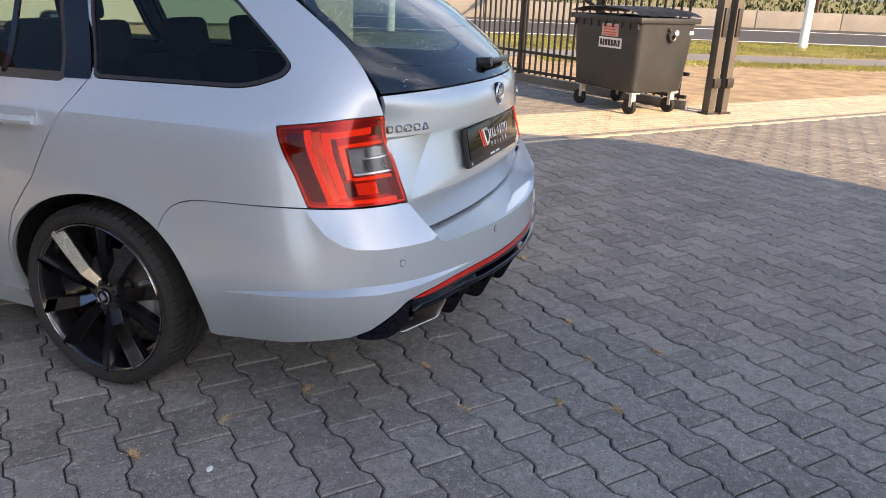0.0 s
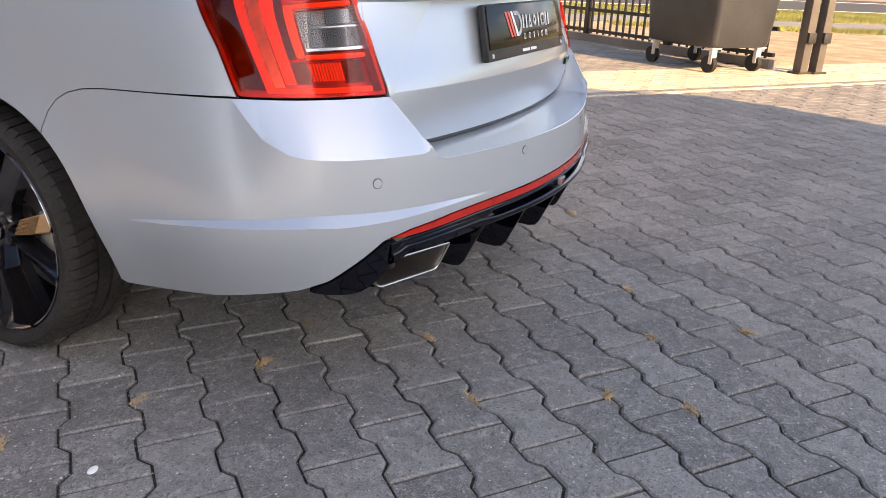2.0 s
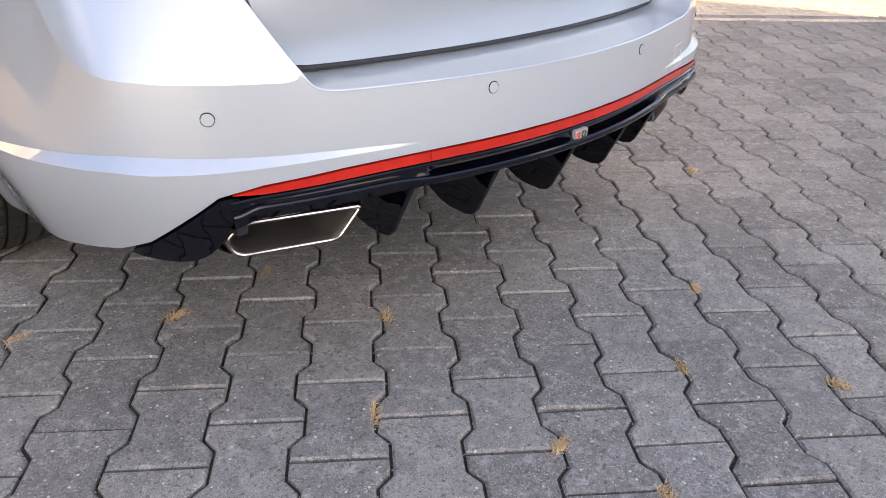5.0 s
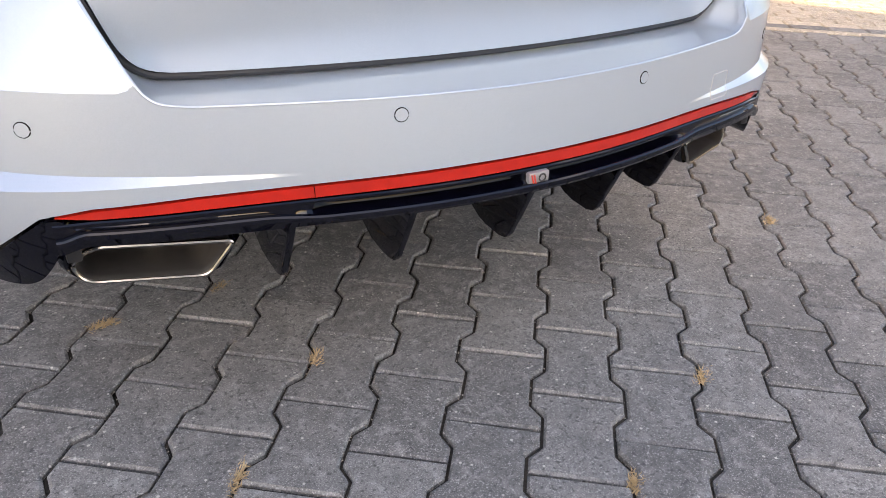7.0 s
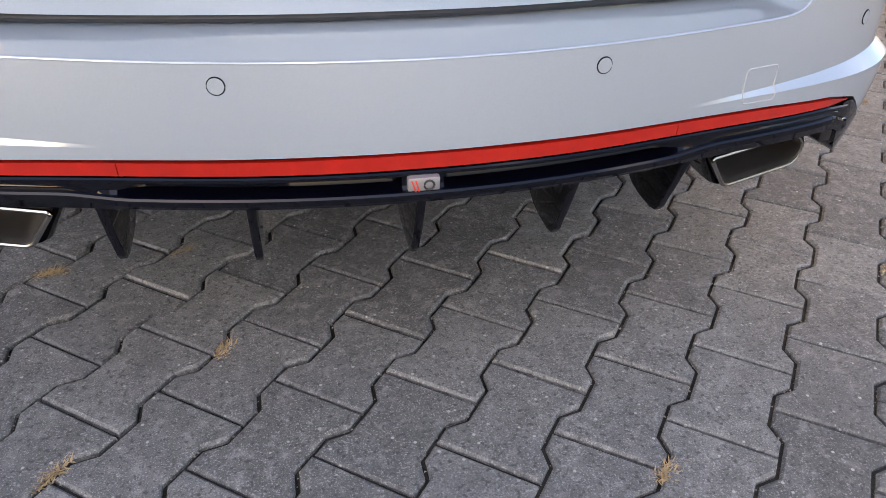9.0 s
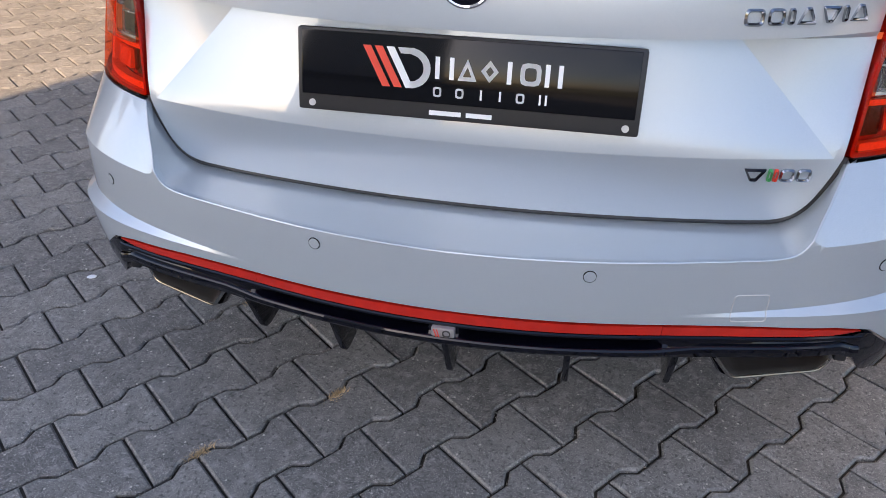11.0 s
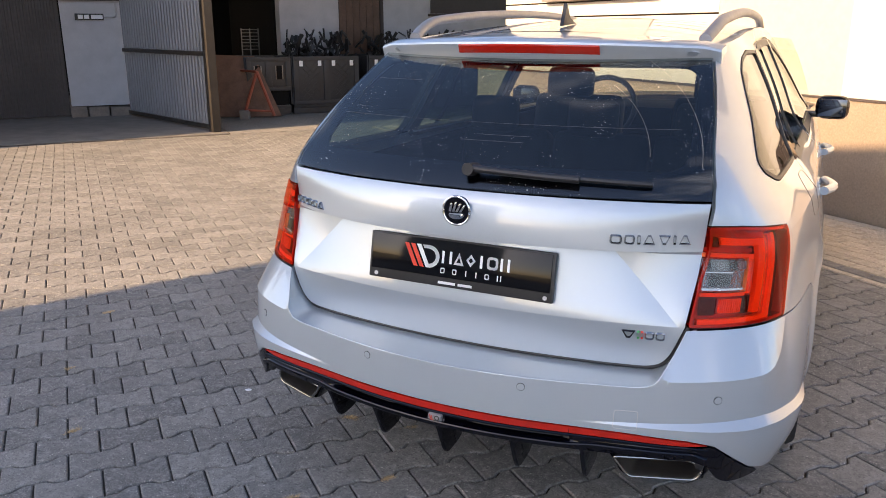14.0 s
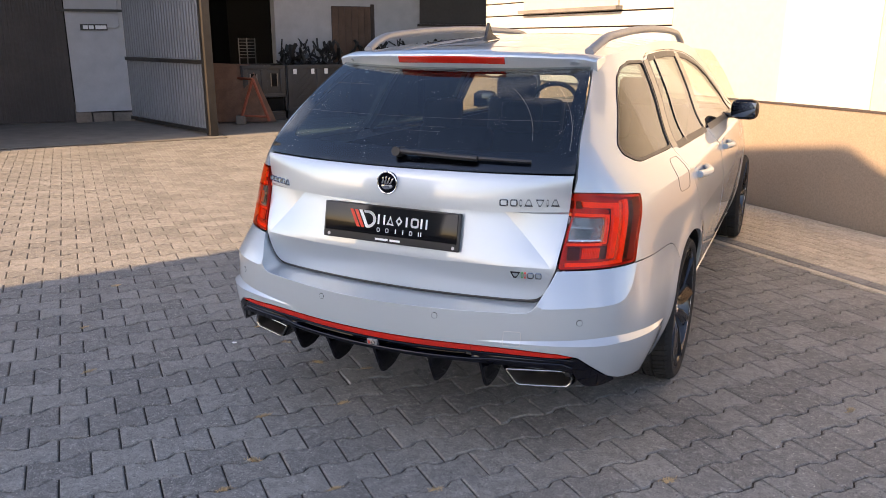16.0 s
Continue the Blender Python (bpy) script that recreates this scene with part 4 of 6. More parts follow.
# the shelf and jambs between bumper and tailgate
OUTER = cut_corners([(0.0, 0.5475), (0.12, 0.548), (0.3, 0.549), (0.42, 0.5505), (0.505, 0.5515), (0.537, 0.562), (0.555, 0.60), (0.572, 0.64), (0.586, 0.678)])
INNER = cut_corners([(0.0, 0.563), (0.12, 0.563), (0.3, 0.565), (0.42, 0.566), (0.48, 0.5675), (0.515, 0.569), (0.546, 0.595), (0.565, 0.64), (0.581, 0.684)])
LAST = len(OUTER) - 1
edge_line, seal_line = [], []
bm = bmesh.new()
rows = []
ts = np.linspace(-7, 7, 141)
for t in ts:
    k = abs(t)
    sg = math.copysign(1, t)
    xo, zo = (float(np.interp(k / 7 * LAST, range(LAST + 1), OUTER[:, i])) for i in (0, 1))
    xi, zi = (float(np.interp(k / 7 * LAST, range(LAST + 1), INNER[:, i])) for i in (0, 1))
    p0 = Vector(shell(by_x(xo, zo), zo))
    p1 = Vector(gate(xi, max(zi, 0.563)))
    p0.x, p1.x = sg * p0.x, sg * p1.x
    down = Vector((sg * 0.7 * float(smooth(k, 4.2, 5.4)), 0, -1 + float(smooth(k, 4.2, 5.4)))).normalized()
    edge_line.append(p0 + Vector((0, 0.0016, 0)) + down * 0.0004)
    seal_line.append(p1 + Vector((0, 0.010, 0)) + down * 0.004)
    p0b = p0 + Vector((0, 0.007, 0)) + down * 0.005
    p1b = p1 + Vector((0, 0.03, 0)) + down * (0.011 - 0.006 * float(smooth(k, 4.2, 5.4)))
    rows.append([bm.verts.new(v) for v in (p0 + Vector((0, 0.006 + 0.022 * float(smooth(k, 4.2, 5.4)), 0)) + down * 0.02, p0b, p0b.lerp(p1b, 0.5), p1b, p1b + Vector((0, 0.04, 0)) - down * 0.03)])
for p, q in zip(rows, rows[1:]):
    for i in range(4):
        bm.faces.new((p[i], q[i], q[i + 1], p[i + 1]))
part("bumper_edge", tube(edge_line, 0.0022, 8), PAINT, car, "rounded upper edge of the bumper")
# the black tube draws the dark shade line of the gap below the tailgate
part("tailgate_gap_seal", tube(seal_line, 0.006, 8), BLACK_TRIM, car, "black rubber seal, added to darken the gap under the tailgate")
part("bumper_shelf", bm, PAINT, car, "silver loading ledge of the bumper")

# roof between the flanks
bm = bmesh.new()
rows = []
for y in np.linspace(0.78, 3.12, 44):
    z = float(roof_z(y))
    e = shell(by_y(y, z), z)
    rows.append([bm.verts.new((e[0] * f, e[1], z + 0.042 * (1 - f * f) - 0.004)) for f in np.linspace(-1, 1, 25)])
for p, q in zip(rows, rows[1:]):
    for i in range(24):
        bm.faces.new((p[i], p[i + 1], q[i + 1], q[i]))
part("roof", bm, PAINT, car, "silver roof", angle=1.2)

# windscreen and bonnet
bm = bmesh.new()
rows = []
for t in np.linspace(0, 1, 9):
    y, z, w = 3.12 + 0.78 * t, 1.335 - 0.40 * t - 0.03 * math.sin(math.pi * t) * -1, 0.62 + 0.13 * t
    rows.append([bm.verts.new((w * f, y + 0.10 * (1 - f * f), z + 0.035 * (1 - f * f) * (1 - t))) for f in np.linspace(-1, 1, 13)])
for p, q in zip(rows, rows[1:]):
    for i in range(12):
        bm.faces.new((p[i], p[i + 1], q[i + 1], q[i]))
part("windscreen", bm, GLASS_CLEAR, car, "clear windscreen")
bm = bmesh.new()
rows = []
for t in np.linspace(0, 1, 13):
    y, z, w = 3.80 + 0.72 * t, 0.935 - 0.20 * t * t, 0.80 - 0.16 * t ** 2
    rows.append([bm.verts.new((w * f, y + 0.08 * (1 - f * f), z + 0.045 * (1 - f * f))) for f in np.linspace(-1, 1, 13)])
for p, q in zip(rows, rows[1:]):
    for i in range(12):
        bm.faces.new((p[i], p[i + 1], q[i + 1], q[i]))
part("bonnet", bm, PAINT, car, "silver bonnet")
bm = bmesh.new()
us = np.linspace(by_y(4.2, 0.5), PLAN_U[-1], 24)
for sg in (1, -1):
    rows = [[bm.verts.new(Vector(shell(sg * u, z))) for u in us] for z in np.linspace(0.2, 0.74, 8)]
    for p, q in zip(rows, rows[1:]):
        for i in range(23):
            bm.faces.new((p[i], p[i + 1], q[i + 1], q[i]))
part("front_bumper", bm, PAINT, car, "silver front bumper")


# ---- the car's rear trim ----
for x0, x1 in ((-0.664, -0.345), (-0.345, 0.345), (0.345, 0.664)):
    up = np.interp(np.linspace(x0, x1, 30), [-0.664, -0.62, -0.5, -0.3, 0, 0.3, 0.5, 0.62, 0.664], [0.4165, 0.4245, 0.4305, 0.4345, 0.437, 0.4345, 0.4305, 0.4245, 0.4165])
    dn = np.interp(np.linspace(x0, x1, 30), [-0.664, -0.62, -0.5, -0.3, 0, 0.3, 0.5, 0.62, 0.664], [0.4155, 0.4125, 0.414, 0.417, 0.418, 0.417, 0.414, 0.4125, 0.4155])
    o = [(by_x(x, 0.42), z) for x, z in zip(np.linspace(x0, x1, 30), up)] + [(by_x(x, 0.42), z) for x, z in zip(np.linspace(x1, x0, 30), dn[::-1])]
    sheet("reflector_strip", o, shell, REFLEX, car, "long thin red reflector under the bumper", h=0.008, gap=0.0006, out=0.002, deep=0.01)


def skin_y(x, z=0.415):
    return float(shell(by_x(x, z) if abs(x) > 1e-4 else 0.0, z)[1])


# diffuser: a blade with a slot, bent up over the tail pipes, with dropped outer ends
diffuser = thing("rear_diffuser", "", "")
diffuser.parent = car
tagged(diffuser, "gloss black rear diffuser with five fins")
bm = bmesh.new()
rows = []
for x in np.linspace(-0.668, 0.668, 161):
    e = abs(x)
    ys = skin_y(e)
    # the slot ends in a slanted point; the lip under it fades into the brow over the tail pipes
    slot = float(1 - smooth(e, 0.318, 0.362)) * float(smooth(e, 0.024, 0.030))
    over = float(smooth(e, 0.33, 0.42))
    end = float(smooth(e, 0.63, 0.668))
    top = float(np.interp(e, [0, 0.3, 0.5, 0.62, 0.69], [0.4160, 0.4150, 0.4120, 0.4105, 0.404]))
    lip = 0.3915 + 0.004 * over - 0.012 * end
    fwd = ys - 0.014 + 0.004 * over
    low = lip - 0.015 - 0.006 * over
    pts = [(ys + 0.03, top - 0.001), (ys - 0.001, top), (ys - 0.0035, top - 0.002), (ys - 0.004, top - 0.0052), (ys - 0.004 + 0.020 * slot, top - 0.0066), (ys - 0.005 + 0.020 * slot, lip + 0.0045 + 0.003 * (1 - slot)),
           (fwd + 0.006, lip + 0.0030), (fwd + 0.002, lip + 0.0016), (fwd, lip - 0.001), (fwd - 0.001, lip - 0.0075), (fwd + 0.002, low + 0.003), (fwd + 0.008, low), (ys + 0.05, low + 0.002), (ys + 0.30, low - 0.012)]
    rows.append([bm.verts.new((x, y, z)) for y, z in pts])
for p, q in zip(rows, rows[1:]):
    for i in range(len(p) - 1):
        bm.faces.new((p[i], p[i + 1], q[i + 1], q[i]))
part("blade", bm, BLACK_GLOSS, diffuser, angle=0.35)
for sign in (1, -1):
    # the outer corner beside the tail pipe, flush with the bumper
    o = [(0.650, 0.413), (0.678, 0.412), (0.705, 0.390), (0.757, 0.336), (0.779, 0.316), (0.755, 0.306), (0.728, 0.302), (0.706, 0.305), (0.690, 0.317), (0.672, 0.345), (0.660, 0.380)]
    sheet("end_piece", np.array([(sign * by_x(x, z), z) for x, z in rounded(o, 0.012)]), shell, BLACK_GLOSS, diffuser, "gloss black outer corner", h=0.014, gap=0.0006, out=0.002, deep=0.09)
    part("vent", span(sign * 0.650 - 0.010, sign * 0.650 + 0.010, skin_y(0.65) + 0.01, skin_y(0.65) + 0.04, 0.345, 0.372, 0.004), BLACK_TRIM, diffuser)
for x in (-0.377, -0.203, 0.0, 0.203, 0.377):
    ys = skin_y(x)
    o = [(ys - 0.004, 0.380), (ys + 0.030, 0.312), (ys + 0.046, 0.277), (ys + 0.056, 0.266), (ys + 0.074, 0.262), (ys + 0.118, 0.264), (ys + 0.136, 0.270), (ys + 0.27, 0.335), (ys + 0.27, 0.376)]
    part("fin", prism(o, 0.011, pose(x + 0.0055, 0, 0, 0, 0, 90) , 0.0035), BLACK_GLOSS, diffuser, angle=0.4)
bm = bmesh.new()
rows = []
for x in np.linspace(-0.70, 0.70, 25):
    rows.append([bm.verts.new((x, y + 0.2 * x * x, z)) for y, z in ((0.06, 0.379), (0.16, 0.376), (0.34, 0.372), (0.70, 0.365))])
for p, q in zip(rows, rows[1:]):
    for i in range(3):
        bm.faces.new((p[i], p[i + 1], q[i + 1], q[i]))
part("undertray", bm, LINER_AND_SHADE, car, "dark underbody panel")
part("slot_badge", span(-0.0195, 0.0195, skin_y(0) - 0.012, skin_y(0) + 0.01, 0.3935, 0.4115, 0.003), RAIL, diffuser, "small pale metal badge")
for k in range(2):
    part("badge_stripe", prism([(-0.016 + 0.005 * k, 0.4085), (-0.0142 + 0.005 * k, 0.4085), (-0.0092 + 0.004 * k, 0.394), (-0.011 + 0.004 * k, 0.394)], 0.002, pose(0, skin_y(0) - 0.0135, 0)), RED_INK, diffuser)
part("badge_mark", tube([(0.006 + 0.006 * math.cos(a), skin_y(0) - 0.0125, 0.4015 + 0.006 * math.sin(a)) for a in np.linspace(0, 2 * math.pi, 14)[:-1]], 0.0014, 6, True), IRON, diffuser)

# tail pipes: slanted flat openings with a rolled rim
for sign in (1, -1):
    o = rounded([(0.446, 0.345, 0.008), (0.484, 0.291, 0.012), (0.640, 0.289, 0.022), (0.657, 0.318, 0.022), (0.628, 0.344, 0.022)], 0.012, 6)
    c = o.mean(0)
    bm = bmesh.new()
    rings = []
    for f, dy in ((0.93, 0.20), (1.0, 0.16), (1.0, 0.004), (0.985, -0.002), (0.95, -0.003), (0.915, 0.001), (0.90, 0.01), (0.84, 0.12)):
        ring = []
        for x, z in o:
            px, pz = c[0] + (x - c[0]) * (1 - (1 - f) * 0.7), c[1] + (z - c[1]) * (1 - (1 - f) * 2.2)
            y = 0.100 + (px - 0.445) * 0.37 + dy
            ring.append(bm.verts.new((sign * px, y, pz)))
        rings.append(ring)
    for p, q in zip(rings, rings[1:]):
        for i in range(len(p)):
            j = (i + 1) % len(p)
            bm.faces.new((p[i], p[j], q[j], q[i]))
    pipe = part("tail_pipe", bm, STEEL, car, "slanted flat stainless tail pipe", angle=0.7)
    rim = [(sign * x, 0.098 + (x - 0.445) * 0.37, z) for x, z in dense(o, 0.008)]
    part("pipe_rim", tube(rim, 0.0034, 8, True), RIM_STEEL, pipe, "bright rolled rim")
    # the black moulding that hugs the pipe on its top and both sides
    bm = bmesh.new()
    rings = []
    for wide, dy in ((0.004, 0.010), (0.014, 0.006), (0.020, 0.012), (0.022, 0.03), (0.022, 0.16)):
        ring = []
        for x, z in o:
            d = np.array([x - c[0], z - c[1]]) / np.array([0.105, 0.028])
            px, pz = x + wide * float(np.clip(d[0], -1, 1)), z + wide * max(0.0, float(np.clip(d[1], -1, 1)))
            ring.append(bm.verts.new((sign * px, 0.100 + (px - 0.445) * 0.37 + dy, pz)))
        rings.append(ring)
    for p, q in zip(rings, rings[1:]):
        for i in range(len(p)):
            j = (i + 1) % len(p)
            bm.faces.new((p[i], p[j], q[j], q[i]))
    part("pipe_surround", bm, BLACK_GLOSS, diffuser, "gloss black moulding round the tail pipe", angle=0.6)
    part("inner_pipe", rod(bmesh.new(), (sign * 0.535, 0.225, 0.318), (sign * 0.535, 0.30, 0.318), 0.020, 16), STEEL, pipe)
    part("pipe_shield", span(sign * 0.545 - 0.10, sign * 0.545 + 0.10, 0.26, 0.6, 0.27, 0.35, 0.02), LINER_AND_SHADE, car, "dark silencer behind the pipe")

# parking sensors and towing cover
for u, z in ((by_x(0.675, 0.527), 0.527), (by_x(0.223, 0.524), 0.524)):
    for sign in (1, -1):
        c = [(sign * u + 0.0095 * math.cos(a), z + 0.0095 * math.sin(a)) for a in np.linspace(0, 2 * math.pi, 20)[:-1]]
        sensor = sheet("parking_sensor", c, shell, PAINT, car, "round parking sensor", h=0.006, gap=0, out=0.0012, deep=0.004)
        part("sensor_gap", tube([shell(p, q) for p, q in c], 0.0013, 6, True), LINER_AND_SHADE, sensor)
u0 = by_x(0.475, 0.455)
c = rounded([(u0 - 0.028, 0.443), (u0 + 0.028, 0.443), (u0 + 0.028, 0.490), (u0 - 0.028, 0.490)], 0.007)
part("towing_cover", tube([shell(p, q) for p, q in dense(c, 0.006)], 0.0010, 6, True), GALV, car, "fine seam of the towing eye cover")
c = side([(0.94, 0.825, 0.04), (1.12, 0.82, 0.04), (1.155, 0.90, 0.03), (1.13, 0.94, 0.03), (0.985, 0.945, 0.04)], 1)
part("fuel_flap", tube([shell(p, q) for p, q in dense(c, 0.01)], 0.0012, 6, True), BLACK_TRIM, car, "fine seam of the fuel flap")

# number plate holder with print
tilt = 11.0
holder = thing("plate_holder", "black plate holder with a printed show plate", "", at=pose(0.002, 0.1225, 0.783, -tilt, 0, 0))
holder.parent = car
part("frame", box((0.532, 0.016, 0.128), pose(0, 0, 0), 0.005), BLACK_TRIM, holder, angle=0.4)
part("show_plate", box((0.516, 0.004, 0.098), pose(0, -0.0095, 0.011), 0.0015), PLATE_BLACK, holder, "gloss black show plate")
PLATE_Y = -0.0122


def mark(outline, mat, name="print", y=PLATE_Y, deep=0.0008):
    return part(name, prism(outline, deep, pose(0, y - deep, 0)), mat, holder)


def ring_bar(x, z, w, h, t):
    """A plain upright ring of print."""
    o = rounded([(x, z), (x + w, z), (x + w, z + h), (x, z + h)], 0.3 * min(w, h), 3)
    c = np.array([x + w / 2, z + h / 2])
    i = c + (o - c) * np.array([max(0.1, 1 - 2 * t / w), 1 - 2 * t / h])
    bm = bmesh.new()
    a, b = ([bm.verts.new((p[0], PLATE_Y - 0.0009, p[1])) for p in ring] for ring in (o, i))
    for k in range(len(o)):
        j = (k + 1) % len(o)
        bm.faces.new((a[k], a[j], b[j], b[k]))
    bmesh.ops.solidify(bm, geom=list(bm.faces), thickness=0.0006)
    part("print_bar", bm, WHITE_INK, holder)


for k in range(3):
    x = -0.158 + 0.0185 * k
    mark([(x, 0.043), (x + 0.0125, 0.043), (x + 0.044, -0.017), (x + 0.0315, -0.017)], (RED_INK, RED_INK, WHITE_INK)[k], "stripe")
bm = bmesh.new()
o = [(-0.103, 0.043), (-0.080, 0.043)] + [(-0.082 + 0.031 * math.cos(a), 0.013 + 0.030 * math.sin(a)) for a in np.linspace(1.4, -1.57, 14)]
i_ = [(-0.098, 0.034), (-0.082, 0.034)] + [(-0.083 + 0.021 * math.cos(a), 0.013 + 0.020 * math.sin(a)) for a in np.linspace(1.4, -1.57, 14)]
front = [[bm.verts.new((x, PLATE_Y - 0.0009, z)) for x, z in s] for s in (o, i_)]
for k in range(len(o) - 1):
    bm.faces.new((front[0][k], front[0][k + 1], front[1][k + 1], front[1][k]))
bmesh.ops.solidify(bm, geom=list(bm.faces), thickness=0.0006)
part("ring_mark", bm, WHITE_INK, holder)


def ring_of(outer, inner, mat, name="print_bar"):
    """A flat band of print between two outlines of as many points."""
    bm = bmesh.new()
    a, b = ([bm.verts.new((u, PLATE_Y - 0.0009, v)) for u, v in ring] for ring in (outer, inner))
    for k in range(len(outer)):
        j = (k + 1) % len(outer)
        bm.faces.new((a[k], a[j], b[j], b[k]))
    bmesh.ops.solidify(bm, geom=list(bm.faces), thickness=0.0006)
    part(name, bm, mat, holder)


def plain_shapes(x, z, h, t, gap, row):
    """A row of plain shapes standing in for a printed name: rings, pairs of bars, posts, wedges and lozenges."""
    for kind, w in row:
        if kind == "ring":
            ring_bar(x, z, w, h, t)
        elif kind == "bars":
            for u in (x, x + w - t):
                mark([(u, z), (u + t, z), (u + t, z + h), (u, z + h)], WHITE_INK, "print_bar")
        elif kind == "post":
            mark([(x + w / 2 - t / 2, z), (x + w / 2 + t / 2, z), (x + w / 2 + t / 2, z + h), (x + w / 2 - t / 2, z + h)], WHITE_INK, "print_bar")
        else:
            o = [(x, z), (x + w, z), (x + w / 2, z + h)] if kind == "wedge" else [(x, z + h / 2), (x + w / 2, z), (x + w, z + h / 2), (x + w / 2, z + h)]
            c = np.mean(o, 0)
            ring_of(o, [tuple(c + (np.array(q) - c) * 0.45) for q in o], WHITE_INK)
        x += w + gap


plain_shapes(-0.044, 0.0, 0.033, 0.0068, 0.006, (("bars", 0.029), ("wedge", 0.029), ("lozenge", 0.027), ("post", 0.020), ("ring", 0.031), ("bars", 0.026)))
plain_shapes(-0.046, -0.027, 0.015, 0.0030, 0.0215, (("ring", 0.013), ("ring", 0.013), ("post", 0.010), ("post", 0.005), ("ring", 0.013), ("bars", 0.012)))
for x0, x1 in ((-0.052, -0.002), (0.006, 0.046)):
    mark([(x0, -0.0560), (x1, -0.0560), (x1, -0.0490), (x0, -0.0490)], WHITE_INK, "print_bar", y=-0.008)
for x in (-0.242, 0.246):
    part("round_mark", rod(bmesh.new(), (x, -0.0095, -0.052), (x, -0.007, -0.052), 0.0055, 14), GALV, holder)

# round emblem and raised chrome marks
lid_y = float(gate(0.0, 0.934)[1])
emblem = part("emblem", rod(bmesh.new(), (0.004, lid_y - 0.004, 0.934), (0.004, lid_y + 0.01, 0.9335), 0.037, 40), BLACK_GLOSS, tailgate, "round black and chrome emblem")
part("emblem_rim", tube([(0.004 + 0.037 * math.cos(a), lid_y - 0.004, 0.934 + 0.037 * math.sin(a)) for a in np.linspace(0, 2 * math.pi, 41)[:-1]], 0.0035, 8, True), CHROME, emblem)
for k in range(4):
    # a fan of slanted feathers over a curved base
    x0, lean = -0.019 + 0.0095 * k, 0.004 + 0.003 * k
    part("emblem_mark", prism([(x0, 0.931), (x0 + 0.0078, 0.931), (x0 + 0.0074 + lean, 0.957 - 0.003 * abs(k - 1)), (x0 + 0.002 + lean, 0.957 - 0.003 * abs(k - 1))], 0.004, pose(0.002, lid_y - 0.008, 0), 0.001), CHROME, emblem)
part("emblem_mark", prism(rounded([(-0.021, 0.927), (0.018, 0.929), (0.024, 0.921), (0.010, 0.913), (-0.012, 0.912), (-0.020, 0.919)], 0.005), 0.004, pose(0.004, lid_y - 0.008, 0), 0.001), CHROME, emblem)


def chrome_row(x0, x1, z, height, widths, name, mats=None, gap=0.004, wedges=""):
    """A row of raised chrome marks on the tailgate."""
    total = sum(widths) + gap * (len(widths) - 1)
    k = (x1 - x0) / total
    x = x0
    for i, w in enumerate(widths):
        c = x + w * k / 2
        y = float(gate(c, z)[1])
        slope = math.degrees(math.atan(2 * float(gate_bow(z)) * c))
        lean = math.degrees(math.atan2(float(gate(c, z + 0.01)[1] - gate(c, z - 0.01)[1]), 0.02))
        foot, head = (0.5, 0.14) if wedges[i:i + 1] == "a" else (0.14, 0.5) if wedges[i:i + 1] == "v" else (0.5, 0.5)
        o = rounded([(-w * k * foot, -height / 2), (w * k * foot, -height / 2), (w * k * head, height / 2), (-w * k * head, height / 2)], height * (0.3 if foot == head else 0.08), 4)
        inner = o * np.array([0.66, 0.60])
        bm = bmesh.new()
        rings = [[bm.verts.new((a, d, b)) for a, b in s] for s, d in ((o, 0.002), (o, -0.0025), (inner * 0.5 + o * 0.5, -0.006), (inner, -0.0025), (inner, 0.002))]
        for p, q in zip(rings, rings[1:]):
            for a in range(len(o)):
                b = (a + 1) % len(o)
                bm.faces.new((p[a], p[b], q[b], q[a]))
        bm.transform(pose(c, y, z, -lean, 0, slope))
        part(name, bm, (mats or [BADGE_CHROME] * 9)[i], tailgate, "raised chrome mark", angle=0.4)
        x += (w + gap) * k


chrome_row(-0.596, -0.455, 0.884, 0.022, (0.022, 0.022, 0.026, 0.024, 0.026), "chrome_mark", wedges="ooooa")
chrome_row(0.389, 0.570, 0.893, 0.024, (0.026, 0.022, 0.008, 0.026, 0.026, 0.006, 0.026), "chrome_mark", wedges="oooavoa")
chrome_row(0.434, 0.537, 0.658, 0.022, (0.034, 0.006, 0.006, 0.022, 0.022), "chrome_mark", [BLACK_GLOSS, GREEN_INK, RED_INK, BADGE_CHROME, BADGE_CHROME], 0.003, "voooo")

# rear wiper
wiper = part("rear_wiper", tube([Vector(gate(x, z)) + Vector((0, -o, 0.0)) for x, z, o in ((0.0, 1.038, 0.03), (0.05, 1.036, 0.034), (0.12, 1.033, 0.03), (0.22, 1.029, 0.027), (0.30, 1.026, 0.024))], 0.0125, 10, flat=0.8), BLACK_TRIM, tailgate, "black rear wiper arm")
part("wiper_cap", rod(bmesh.new(), gate(0.015, 1.036) + np.array([0, -0.045, 0.0]), gate(0.015, 1.036) + np.array([0, 0.01, -0.01]), 0.016, 18, 0.020), BLACK_TRIM, wiper)
part("wiper_blade", tube([Vector(gate(x, z)) + Vector((0, -0.012, 0.002)) for x, z in zip(np.linspace(0.09, 0.47, 12), np.linspace(1.03, 1.018, 12))], 0.007, 8), BLACK_TRIM, wiper)

